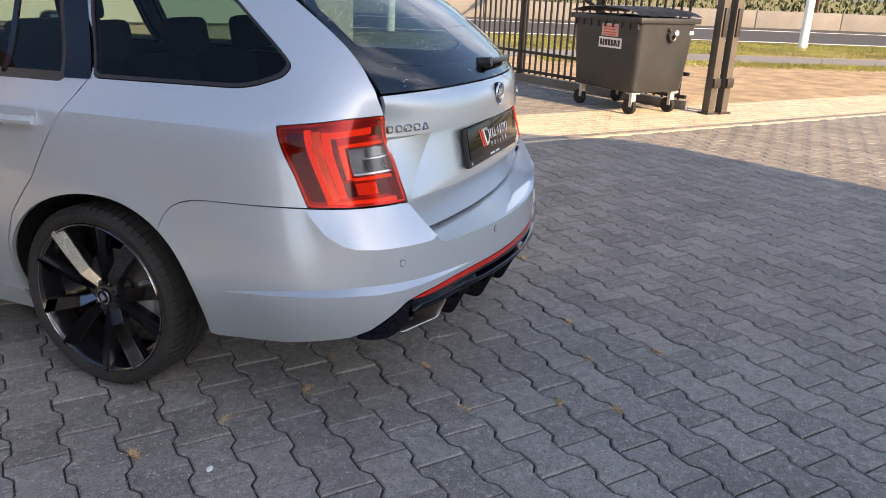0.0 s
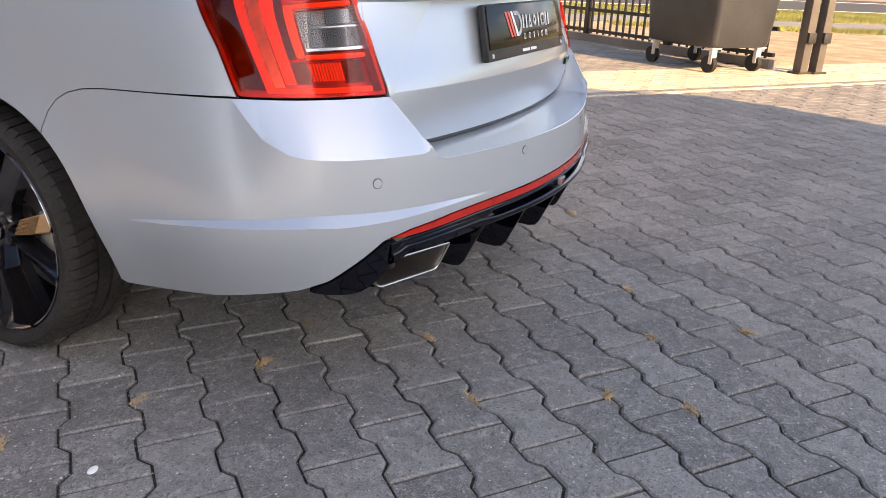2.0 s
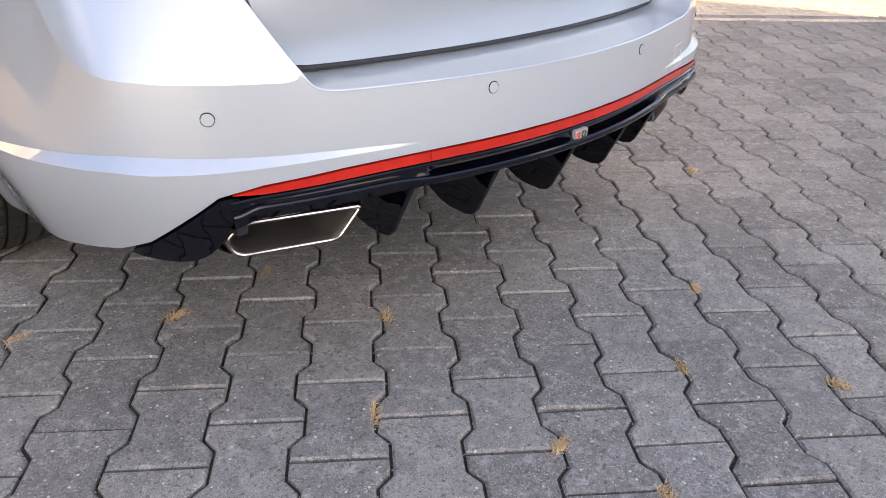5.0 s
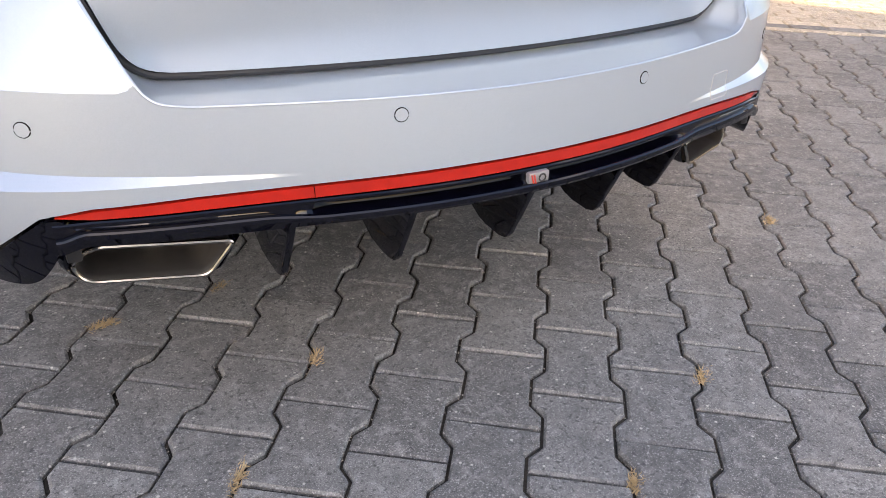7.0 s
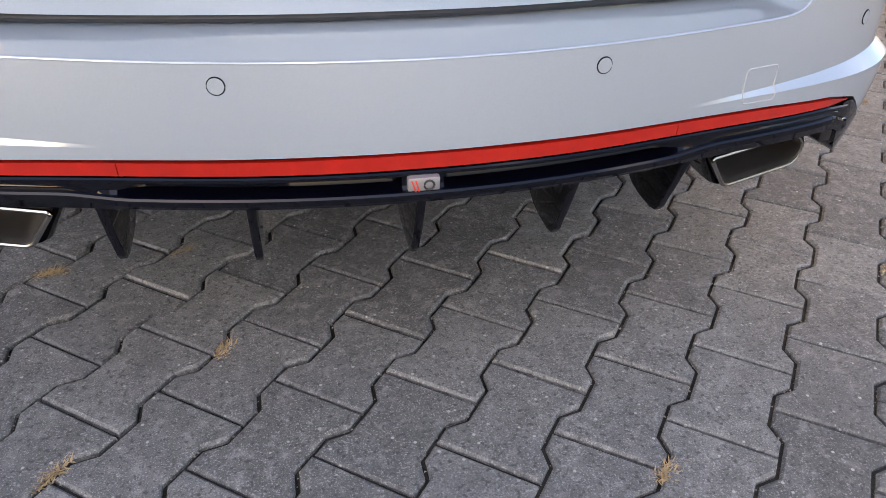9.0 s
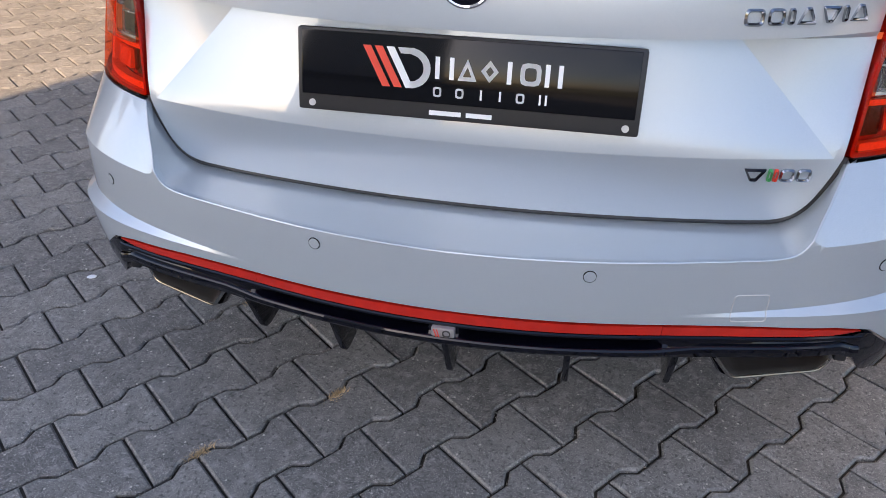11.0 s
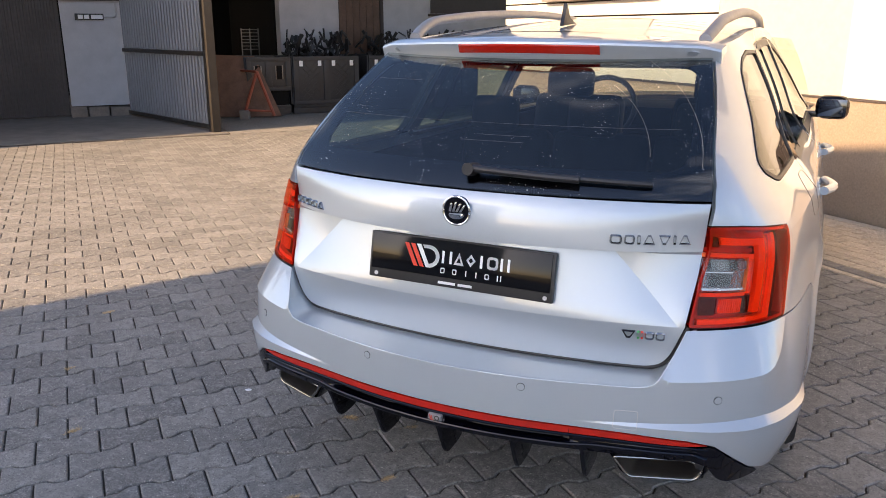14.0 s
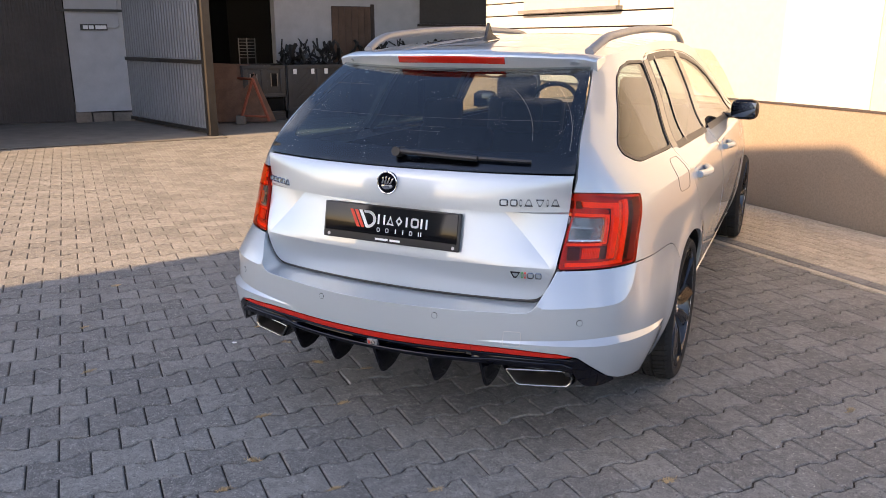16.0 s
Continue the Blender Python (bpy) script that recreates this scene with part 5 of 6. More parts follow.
# roof spoiler with its brake lamp
bm = bmesh.new()
rows = []
for x in np.linspace(-0.545, 0.545, 49):
    e = abs(x)
    ye = 0.578 + 0.36 * e * e
    za = float(roof_z(0.78)) + 0.042 * (1 - (e / 0.57) ** 2) - 0.004
    zt = 1.352 - 0.012 * (e / 0.545) ** 2 - 0.008 * float(smooth(e, 0.50, 0.545))
    pts = [(0.80, za), (0.70, za - 0.006 - 0.3 * max(0, za - zt) * 0.2), (ye + 0.06, zt + 0.008), (ye + 0.015, zt), (ye + 0.002, zt - 0.006), (ye, zt - 0.012), (ye + 0.020, zt - 0.062), (ye + 0.027, zt - 0.069), (ye + 0.045, zt - 0.070), (ye + 0.13, zt - 0.046)]
    rows.append([bm.verts.new((x, y, z)) for y, z in pts])
for p, q in zip(rows, rows[1:]):
    for i in range(len(p) - 1):
        bm.faces.new((p[i], p[i + 1], q[i + 1], q[i]))
bm.faces.new(rows[0])
bm.faces.new(rows[-1][::-1])
spoiler = part("roof_spoiler", bm, PAINT, tailgate, "silver roof spoiler", angle=0.5)
bm = bmesh.new()
rows = []
for x in np.linspace(-0.222, 0.222, 21):
    ye = 0.578 + 0.36 * x * x
    zt = 1.350 - 0.012 * (abs(x) / 0.545) ** 2
    rows.append([bm.verts.new((x, y, z)) for y, z in ((ye + 0.03, zt - 0.011), (ye - 0.001, zt - 0.011), (ye - 0.002, zt - 0.015), (ye + 0.006, zt - 0.034), (ye + 0.010, zt - 0.037), (ye + 0.04, zt - 0.037))])
for p, q in zip(rows, rows[1:]):
    for i in range(5):
        bm.faces.new((p[i], p[i + 1], q[i + 1], q[i]))
bm.faces.new(rows[0])
bm.faces.new(rows[-1][::-1])
part("brake_lamp", bm, REFLEX, spoiler, "long red high brake lamp")

# roof rails and aerial
for sign in (1, -1):
    pts = []
    for t in np.linspace(0, 1, 40):
        y = 0.80 + 2.05 * t
        z = float(roof_z(y))
        x = float(shell(by_y(y, z), z)[0]) - 0.045
        pts.append((sign * x, y, z + 0.014 + 0.042 * math.sin(math.pi * min(1, t / 0.11, (1 - t) / 0.11) / 2)))
    part("roof_rail", tube(pts, 0.019, 12, flat=0.9), RAIL, car, "matt silver roof rail")
o = [(0.93, 1.392), (1.10, 1.402), (1.05, 1.408), (1.005, 1.418), (0.976, 1.462), (0.966, 1.468), (0.956, 1.425), (0.94, 1.406)]
part("aerial_fin", prism(o, 0.013, pose(0.0065, 0, 0, 0, 0, 90), 0.004), BLACK_TRIM, car, "dark fin aerial", angle=0.9)

# door mirrors
for sign in (1, -1):
    bm = box((0.165, 0.10, 0.125), pose(sign * 0.868, 3.02, 0.984, 0, 0, -sign * 8), 0.056, 5)
    mirror = part("door_mirror", bm, BLACK_GLOSS, car, "gloss black door mirror", angle=1.2)
    part("mirror_glass", box((0.135, 0.006, 0.09), pose(sign * 0.868, 2.968, 0.984, 0, 0, -sign * 8), 0.002), MIRROR, mirror)
    part("mirror_foot", box((0.12, 0.06, 0.035), pose(sign * 0.785, 3.04, 0.945), 0.012), BLACK_GLOSS, mirror)


# wheels
def wheel():
    w = new("wheel")
    tyre = [(0.0, 0.262), (0.007, 0.265), (0.016, 0.278), (0.017, 0.295), (0.008, 0.305), (-0.010, 0.311), (-0.030, 0.3125), (-0.056, 0.3125), (-0.0565, 0.307), (-0.0645, 0.307), (-0.065, 0.3168), (-0.098, 0.3172), (-0.0985, 0.308), (-0.1065, 0.308), (-0.107, 0.3172), (-0.138, 0.3168), (-0.1385, 0.308), (-0.1465, 0.308), (-0.147, 0.3125), (-0.185, 0.310), (-0.203, 0.302), (-0.215, 0.290), (-0.217, 0.275), (-0.205, 0.262), (-0.19, 0.252), (-0.01, 0.252), (0.0, 0.262)]
    t = part("tyre", lathe(bmesh.new(), tyre, 72), RUBBER, w, "black low-profile tyre")
    bm = bmesh.new()
    for k in range(68):
        turn = Matrix.Rotation(2 * math.pi * k / 68, 4, "X")
        block(bm, (0.050, 0.0225, 0.009), turn @ pose(-0.032, 0, 0.3127, 0, 4, 9))
        block(bm, (0.026, 0.0225, 0.007), turn @ pose(0.000, 0.004, 0.3068, 0, 38, 9))
        block(bm, (0.040, 0.0225, 0.009), turn @ pose(-0.168, 0, 0.3118, 0, -5, -9))
        for x in (-0.082, -0.123):
            block(bm, (0.012, 0.003, 0.003), turn @ pose(x, 0.006, 0.3172, 0, 0, 30))
    tagged(part("tread", bm, RUBBER, t), kind="stuff")
    rim = [(0.004, 0.265), (0.008, 0.261), (0.006, 0.256), (-0.004, 0.252), (-0.03, 0.245), (-0.08, 0.233), (-0.19, 0.233)]
    part("rim", lathe(bmesh.new(), rim, 72), RIM_BLACK, w, "black alloy rim", angle=0.9)
    part("rim_lip", tube([(0.008, 0.2590 * math.cos(a), 0.2590 * math.sin(a)) for a in np.linspace(0, 2 * math.pi, 61)[:-1]], 0.0016, 6, True), RIM_FACET, w)
    for k in range(5):
        turn = Matrix.Rotation(2 * math.pi * k / 5 + 0.32, 4, "X")
        for s in (1, -1):
            # one limb of a split spoke: broad face, sharp ridge and a steep flank, with a bend a third of the way out
            limb, facet = bmesh.new(), bmesh.new()
            rings, tops = [], []
            for r, half, mid, deep in ((0.040, 0.012, 0.013, -0.036), (0.100, 0.021, 0.025, -0.013), (0.176, 0.026, 0.050, -0.004), (0.256, 0.029, 0.077, 0.004)):
                m, lo, hi = s * mid, -s * half, s * half
                ridge = (deep + 0.010, m + lo * 0.62, r)
                edge = (deep - 0.010, m + hi, r)
                rings.append([limb.verts.new(v) for v in ((deep - 0.040, m + lo, r), (deep - 0.012, m + lo, r), ridge, edge, (deep - 0.040, m + hi, r))])
                n = Vector((0.0012, 0, 0))
                tops.append([facet.verts.new(Vector(v) + n) for v in (Vector(ridge).lerp(Vector(edge), 0.04), Vector(ridge).lerp(Vector(edge), 0.95))])
            for p, q in zip(rings, rings[1:]):
                for i in range(5):
                    j = (i + 1) % 5
                    limb.faces.new((p[i], p[j], q[j], q[i]))
            limb.faces.new(rings[0])
            limb.faces.new(rings[-1][::-1])
            for p, q in zip(tops, tops[1:]):
                facet.faces.new((p[0], p[1], q[1], q[0]))
            bmesh.ops.solidify(facet, geom=list(facet.faces), thickness=0.0008)
            limb.transform(turn)
            facet.transform(turn)
            spoke = part("spoke", limb, RIM_BLACK, w, angle=0.2)
            part("spoke_facet", facet, RIM_FACET if s == 1 else RIM_BLACK, spoke, "polished metal facet" if s == 1 else "gloss black facet", angle=0.1)
    part("hub", lathe(bmesh.new(), [(-0.09, 0.0), (-0.09, 0.06), (-0.045, 0.06), (-0.03, 0.052), (-0.024, 0.032), (-0.022, 0.0)], 32), RIM_BLACK, w)
    part("cap", lathe(bmesh.new(), [(-0.024, 0.029), (-0.018, 0.028), (-0.017, 0.025), (-0.0175, 0.0)], 28), BLACK_GLOSS, w)
    part("cap_ring", tube([(-0.0165, 0.0255 * math.cos(a), 0.0255 * math.sin(a)) for a in np.linspace(0, 2 * math.pi, 31)[:-1]], 0.002, 6, True), CHROME, w)
    part("cap_mark", prism([(-0.012, -0.012), (0.010, -0.010), (0.006, 0.014), (-0.010, 0.010)], 0.003, pose(-0.0145, 0, 0, 0, 0, 90)), CHROME, w)
    part("brake_disc", lathe(bmesh.new(), [(-0.10, 0.06), (-0.10, 0.145), (-0.112, 0.145), (-0.112, 0.06)], 48), STEEL, w)
    part("caliper", box((0.06, 0.07, 0.13), Matrix.Rotation(-0.7, 4, "X") @ pose(-0.10, 0.13, 0, 0, 0, 0), 0.012), GALV, w)
    for k in range(5):
        a = 2 * math.pi * k / 5
        part("wheel_bolt", rod(bmesh.new(), (-0.035, 0.043 * math.cos(a), 0.043 * math.sin(a)), (-0.022, 0.043 * math.cos(a), 0.043 * math.sin(a)), 0.008, 6), BLACK_TRIM, w)
    return w


first = wheel()
first.parent = car
SIZE = Matrix.Scale(0.970, 4)
first.matrix_basis = pose(0.850, HUB_R + 0.015, 0.298, 20) @ SIZE
for x, y, turn, spin in ((-0.852, HUB_R + 0.015, 180, 34), (0.842, HUB_F, 0, 50), (-0.842, HUB_F, 180, 30)):
    copy_thing(first, pose(x, y, 0.299, 0, 0, turn) @ pose(0, 0, 0, spin) @ SIZE)

# wheel wells and the dark body behind the panels
for sign in (1, -1):
    for hub in (HUB_R, HUB_F):
        bm = bmesh.new()
        rows = []
        for a in np.linspace(-12, 192, 30):
            y, z = hub - 0.035 + (0.398 if a < 90 and hub < 2 else 0.342) * math.cos(radians(a)), HUB_Z + 0.335 * math.sin(radians(a))
            out_x = float(shell(by_y(min(y, 4.3), max(z, 0.2)), max(z, 0.2))[0]) - 0.016
            rows.append([bm.verts.new((sign * x, y, z)) for x in (out_x, 0.60)])
        mid = bm.verts.new((sign * 0.60, hub, HUB_Z))
        for p, q in zip(rows, rows[1:]):
            bm.faces.new((p[0], q[0], q[1], p[1]))
            bm.faces.new((p[1], q[1], mid))
        part("wheel_well", bm, LINER_AND_SHADE, car, "black wheel arch liner")
bm = bmesh.new()
rows = []
for u in np.linspace(-by_y(3.3, 0.6), by_y(3.3, 0.6), 120):
    col = []
    for z in (0.66, 0.76, 0.86, 0.93):
        p = shell(u, z)
        col.append(bm.verts.new((p[0] * 0.91, p[1] + 0.15 - 0.1 * float(smooth(p[1], 0.5, 1.2)), z)))
    rows.append(col)
for p, q in zip(rows, rows[1:]):
    for i in range(3):
        bm.faces.new((p[i], q[i], q[i + 1], p[i + 1]))
part("inner_lining", bm, LINER_AND_SHADE, car, "dark inner lining")
part("floor_pan", span(-0.60, 0.60, 0.45, 4.3, 0.31, 0.42, 0.03), LINER_AND_SHADE, car, "dark underbody")
part("boot_floor", span(-0.66, 0.66, 0.48, 1.45, 0.58, 0.66, 0.01), LINER_AND_SHADE, car)
part("dashboard", span(-0.74, 0.74, 3.15, 3.65, 0.60, 0.94, 0.06), LINER_AND_SHADE, car, "dark dashboard")


def seat(x, y, width, tall):
    bm = box((width, 0.13, tall), pose(x, y, 0.55 + tall / 2, -14, 0, 0), 0.05, 3)
    back = part("seat", bm, SEAT, car, "dark cloth seat back", angle=1.2)
    part("headrest", box((width * 0.5, 0.09, 0.15), pose(x, y - 0.14 * tall / 0.6 - 0.02, 0.62 + tall, -8, 0, 0), 0.04, 3), SEAT, back, angle=1.2)


for x in (-0.42, 0.0, 0.42):
    seat(x, 1.52, 0.40, 0.42)
for x in (-0.37, 0.37):
    seat(x, 2.45, 0.48, 0.50)
part("steering_wheel", tube([(-0.37 + 0.185 * math.cos(a), 3.02 + 0.06 * math.sin(a), 0.93 + 0.175 * math.sin(a)) for a in np.linspace(0, 2 * math.pi, 33)[:-1]], 0.016, 8, True), BLACK_TRIM, car, "black steering wheel")


# ---- loose things in the yard ----
# wheeled waste bin
bin_ = thing("waste_bin", "large dark grey wheeled plastic waste bin by the fence", "bin", at=yard_pose(4.54, 4.765, 0.0) @ Matrix.Diagonal((1, 1, 0.94, 1)))
W, D = 0.82, 1.09
bm = bmesh.new()
rings = []
for z, f in ((0.255, 0.865), (0.285, 0.90), (0.6, 0.945), (1.02, 1.0), (1.06, 1.0)):
    o = rounded([(-W / 2 * f, -D / 2 * f), (W / 2 * f, -D / 2 * f), (W / 2 * f, D / 2 * f), (-W / 2 * f, D / 2 * f)], 0.07, 5)
    rings.append([bm.verts.new((x, y, z)) for x, y in o])
for p, q in zip(rings, rings[1:]):
    for i in range(len(p)):
        j = (i + 1) % len(p)
        bm.faces.new((p[i], p[j], q[j], q[i]))
bm.faces.new(rings[0][::-1])
bm.faces.new(rings[-1])
part("body", bm, BIN_GREY, bin_, "tapered dark grey body", angle=0.5)
for s in (1, -1):
    part("rim_edge", span(-W / 2 - 0.03, W / 2 + 0.03, s * D / 2 - 0.03, s * D / 2 + 0.03, 1.03, 1.09, 0.012), BIN_GREY, bin_)
    part("rim_edge", span(s * W / 2 - 0.03, s * W / 2 + 0.03, -D / 2, D / 2, 1.03, 1.09, 0.012), BIN_GREY, bin_)
for k in range(9):
    part("rib", span(-W / 2 - 0.012, -W / 2 + 0.02, -0.50 + 0.125 * k - 0.014, -0.50 + 0.125 * k + 0.014, 0.96, 1.04, 0.004), BIN_GREY, bin_)
lid = bmesh.new()
rows = []
for y in np.linspace(-D / 2 - 0.03, D / 2 + 0.03, 13):
    f = 2 * y / D
    rows.append([lid.verts.new((x, y, 1.10 + 0.10 * math.sqrt(max(0, 1 - 0.86 * f * f)) - 0.015 + 0.012 * (k % 3 == 1))) for k, x in enumerate(np.linspace(-W / 2 - 0.035, W / 2 + 0.035, 13))])
for p, q in zip(rows, rows[1:]):
    for i in range(12):
        lid.faces.new((p[i], p[i + 1], q[i + 1], q[i]))
bmesh.ops.solidify(lid, geom=list(lid.faces), thickness=0.03)
part("lid", lid, BIN_GREY, bin_, "domed dark grey lid", angle=0.5)
part("label", span(-W / 2 * 0.965 - 0.006, -W / 2 * 0.965 + 0.004, -0.27, 0.09, 0.73, 0.845), WHITE_INK, bin_, "white company label")
y = -0.25
for w in (0.032, 0.03, 0.04, 0.036, 0.036, 0.036, 0.012, 0.03):
    part("label_bar", span(-W / 2 * 0.965 - 0.0075, -W / 2 * 0.965 - 0.005, -0.09 - y - 0.09 - w, -0.09 - y - 0.09, 0.752, 0.822), IRON, bin_)
    y += w + 0.009
part("notice", span(-W / 2 * 0.985 - 0.006, -W / 2 * 0.985 + 0.004, -0.21, 0.05, 0.86, 1.0), plain("pink_notice", (0.62, 0.42, 0.36), 0.6), bin_, "faded pink notice")
for z in (0.965, 0.935, 0.905, 0.88):
    part("notice_bar", span(-W / 2 * 0.985 - 0.0075, -W / 2 * 0.985 - 0.005, -0.18, 0.02, z - 0.006, z + 0.006), RED_INK, bin_)
part("side_hook", tube([(0.05 + 0.05 * math.cos(a) * 1.0, -D / 2 * 0.99 - 0.02, 0.93 + 0.09 * math.sin(a)) for a in np.linspace(2.6, 6.0, 12)], 0.018, 8), BIN_GREY, bin_, "moulded lifting hook")
part("sticker", rod(bmesh.new(), (0.13, -D / 2 * 0.985 - 0.004, 0.93), (0.13, -D / 2 * 0.985 + 0.004, 0.93), 0.03, 18), WHITE_INK, bin_)
part("sticker", span(0.32, 0.38, -D / 2 * 0.985 - 0.004, -D / 2 * 0.985 + 0.004, 0.91, 0.95), WHITE_INK, bin_)
for sx in (-0.29, 0.29):
    for sy in (-0.42, 0.42):
        caster = part("caster_fork", span(sx - 0.032, sx + 0.032, sy - 0.022, sy + 0.022, 0.09, 0.262, 0.006), GALV, bin_, "pale steel caster fork")
        part("caster_plate", span(sx - 0.06, sx + 0.06, sy - 0.05, sy + 0.05, 0.240, 0.258, 0.003), GALV, caster)
        part("caster_wheel", rod(bmesh.new(), (sx - 0.022, sy + 0.035, 0.088), (sx + 0.022, sy + 0.035, 0.088), 0.088, 24), RUBBER, caster, "black rubber wheel")

# steel fence with its gate posts
fence = thing("fence", "dark brown steel bar fence along the drive", "fence", "structure", at=yard_pose(4.14, 5.43, 0.0, 90 + 6))
for z in (0.14, 0.40, 1.62):
    part("rail", span(0.1, 4.2, -0.02, 0.02, z - 0.02, z + 0.02), IRON, fence)
part("sleeper", span(0.1, 4.2, -0.06, 0.06, 0.0, 0.09), CONCRETE, fence)
bar = part("bar", span(-0.011, 0.011, -0.011, 0.011, 0.10, 1.80), IRON, fence)
bar.location = (0.2, 0, 0)
for k in range(1, 34):
    b = bar.copy()
    scene.collection.objects.link(b)
    b.location = (0.2 + 0.118 * k, 0, 0)
for x in (1.55, 3.0):
    part("post", span(x - 0.035, x + 0.035, -0.035, 0.035, 0.0, 1.9, 0.004), IRON, fence)
part("diagonal", rod(bmesh.new(), (1.2, 0.06, 0.9), (4.2, 0.06, 2.2), 0.025, 8), IRON, fence)
POST_PAINT = plain("brown_post_paint", (0.105, 0.092, 0.078), 0.5, vary=0.25)
for a, b, w in ((3.91, 5.45, 0.10), (3.88, 5.63, 0.095)):
    post = thing("gate_post", "square brown painted steel gate post", "post", group="gate posts", at=yard_pose(a, b))
    part("shaft", span(-w / 2, w / 2, -w / 2, w / 2, 0.0, 2.4, 0.006), POST_PAINT, post)
    part("foot_plate", span(-w / 2 - 0.04, w / 2 + 0.04, -w / 2 - 0.02, w / 2 + 0.02, 0.0, 0.02), IRON, post)
    part("bracket", span(-0.05, 0.05, -w / 2 - 0.03, -w / 2, 0.30, 0.40, 0.004), IRON, post)
    part("latch", span(-0.03, 0.03, -w / 2 - 0.02, -w / 2, 0.85, 1.15, 0.004), IRON, post)

# lamp posts beside the road
for x, y in ((20.9, -1.97), (17.5, 8.7), (16.5, 11.0)):
    lamp_post = thing("lamp_post", "white painted steel lamp post in the verge", "lamp post", group="lamp posts", at=pose(x, y, 0))
    part("pole", rod(bmesh.new(), (0, 0, -0.05), (0.12, 0, 7.5), 0.12, 14, 0.06), WHITE_INK, lamp_post)
    part("arm", rod(bmesh.new(), (0.12, 0, 7.45), (1.6, 0, 7.8), 0.04, 8), WHITE_INK, lamp_post)
    part("lantern", box((0.6, 0.22, 0.12), pose(1.7, 0, 7.8), 0.04), GALV, lamp_post)


# plastic crates, boards and trestle before the workshop
def crate(at, L=1.15, low=0.15, cards=True):
    c = thing("pallet_box", "large dark grey plastic pallet box full of black parts", "box", group="pallet boxes", at=at)
    Wd, H = 0.95, 0.95
    for s in (1, -1):
        for nm, x0, x1, y0, y1 in (("long_side", -L / 2, L / 2, s * Wd / 2 - 0.02, s * Wd / 2 + 0.02), ("short_side", s * L / 2 - 0.02, s * L / 2 + 0.02, -Wd / 2, Wd / 2)):
            part(nm, span(x0, x1, y0, y1, low, H, 0.008), CRATE, c)
    # the front: a frame, a crossed lattice of ribs, and white cards in their holders
    front = -Wd / 2 - 0.02
    for x0, x1, z0, z1 in ((-L / 2, L / 2, H - 0.07, H), (-L / 2, L / 2, low + 0.01, low + 0.07), (-L / 2, -L / 2 + 0.08, low + 0.07, H - 0.07), (L / 2 - 0.08, L / 2, low + 0.07, H - 0.07), (-0.05, 0.05, low + 0.07, H - 0.07)):
        part("frame_rail", span(x0, x1, front - 0.025, front, z0, z1, 0.004), CRATE, c)
    for half in (-1, 1):
        mid = half * L * 0.245
        if not cards:
            # a dark block paints the shade of a grip opening, with a pale edge
            part("grip", span(mid - 0.06, mid + 0.06, front - 0.012, front - 0.002, H - 0.36, H - 0.14, 0.004), LINER_AND_SHADE, c, "dark block standing in for the shaded grip opening")
            for s in (-1, 1):
                part("grip_edge", span(mid + s * 0.055 - 0.008, mid + s * 0.055 + 0.008, front - 0.020, front - 0.004, H - 0.36, H - 0.14, 0.003), STEEL, c, "pale edge of the grip")
            continue
        for k in range(5):
            for lean in (-45, 45):
                m = pose(mid, front - 0.009, 0.30 + 0.11 * k, 0, lean, 0)
                part("rib", box((0.46 - 0.09 * abs(k - 2), 0.016, 0.016), m), CRATE, c)
        for s in (-1, 1):
            part("card", span(mid + s * 0.16 - 0.03, mid + s * 0.16 + 0.03, front - 0.030, front - 0.026, H - 0.16, H - 0.07), WHITE_INK, c, "white card in a holder")
    if low > 0.2:
        # near-black box: the shade under the raised sides is put into its colour
        part("underside_shade", span(-L / 2 + 0.02, L / 2 - 0.02, -Wd / 2 + 0.06, Wd / 2 - 0.02, 0.16, low, 0.006), LINER_AND_SHADE, c, "near-black box standing in for the shaded underside")
    for k in range(6):
        x = -0.4 + 0.16 * k
        part("rib", span(L / 2 + 0.018, L / 2 + 0.04, x - 0.012, x + 0.012, 0.17, H - 0.02), CRATE, c)
    for y in (-0.38, 0.0, 0.38):
        part("skid", span(-L / 2, L / 2, y - 0.06, y + 0.06, 0.0, 0.10, 0.006), CRATE, c)
    part("base", span(-L / 2, L / 2, -Wd / 2, Wd / 2, 0.10, 0.16, 0.006), CRATE, c)
    return c


random.seed(4)
for a, b, side_on in ((2.20, -11.70, True), (3.20, -11.75, False), (4.55, -11.78, False), (5.85, -11.8, False)):
    crate(yard_pose(a, b, 0.0, 90), *((0.72, 0.40, False) if side_on else ()))
    if side_on:
        continue
    heap = bmesh.new()
    for k in range(170):
        p = yard(a + random.uniform(-0.5, 0.5), b + random.uniform(-0.38, 0.38), 0.87 + 0.44 * random.random() ** 2.4)
        l, w = random.uniform(0.08, 0.26), random.uniform(0.02, 0.07)
        block(heap, (w, l, 0.02), pose(p.x, p.y, p.z, random.uniform(20, 85), random.uniform(-40, 40), random.uniform(0, 360)))
    tagged(part("part_heap", heap, BLACK_TRIM, None), "heap of black plastic car parts in a pallet box", "parts", "part heaps", "stuff")
board = thing("leaning_board", "tall weathered brown board leaning on a trestle", "board", at=yard_pose(1.76, -11.02, 0.0, 74))
part("panel", prism([(-0.70, 0.0), (0.56, 0.0), (0.16, 0.98), (-0.70, 1.02)], 0.02, pose(0, 0.02, 0.02, -16), 0.002), CHIPBOARD, board)
trestle = thing("trestle", "red-brown steel trestle with an a-shaped end", "trestle", at=yard_pose(1.92, -10.80, 0.0, 66))
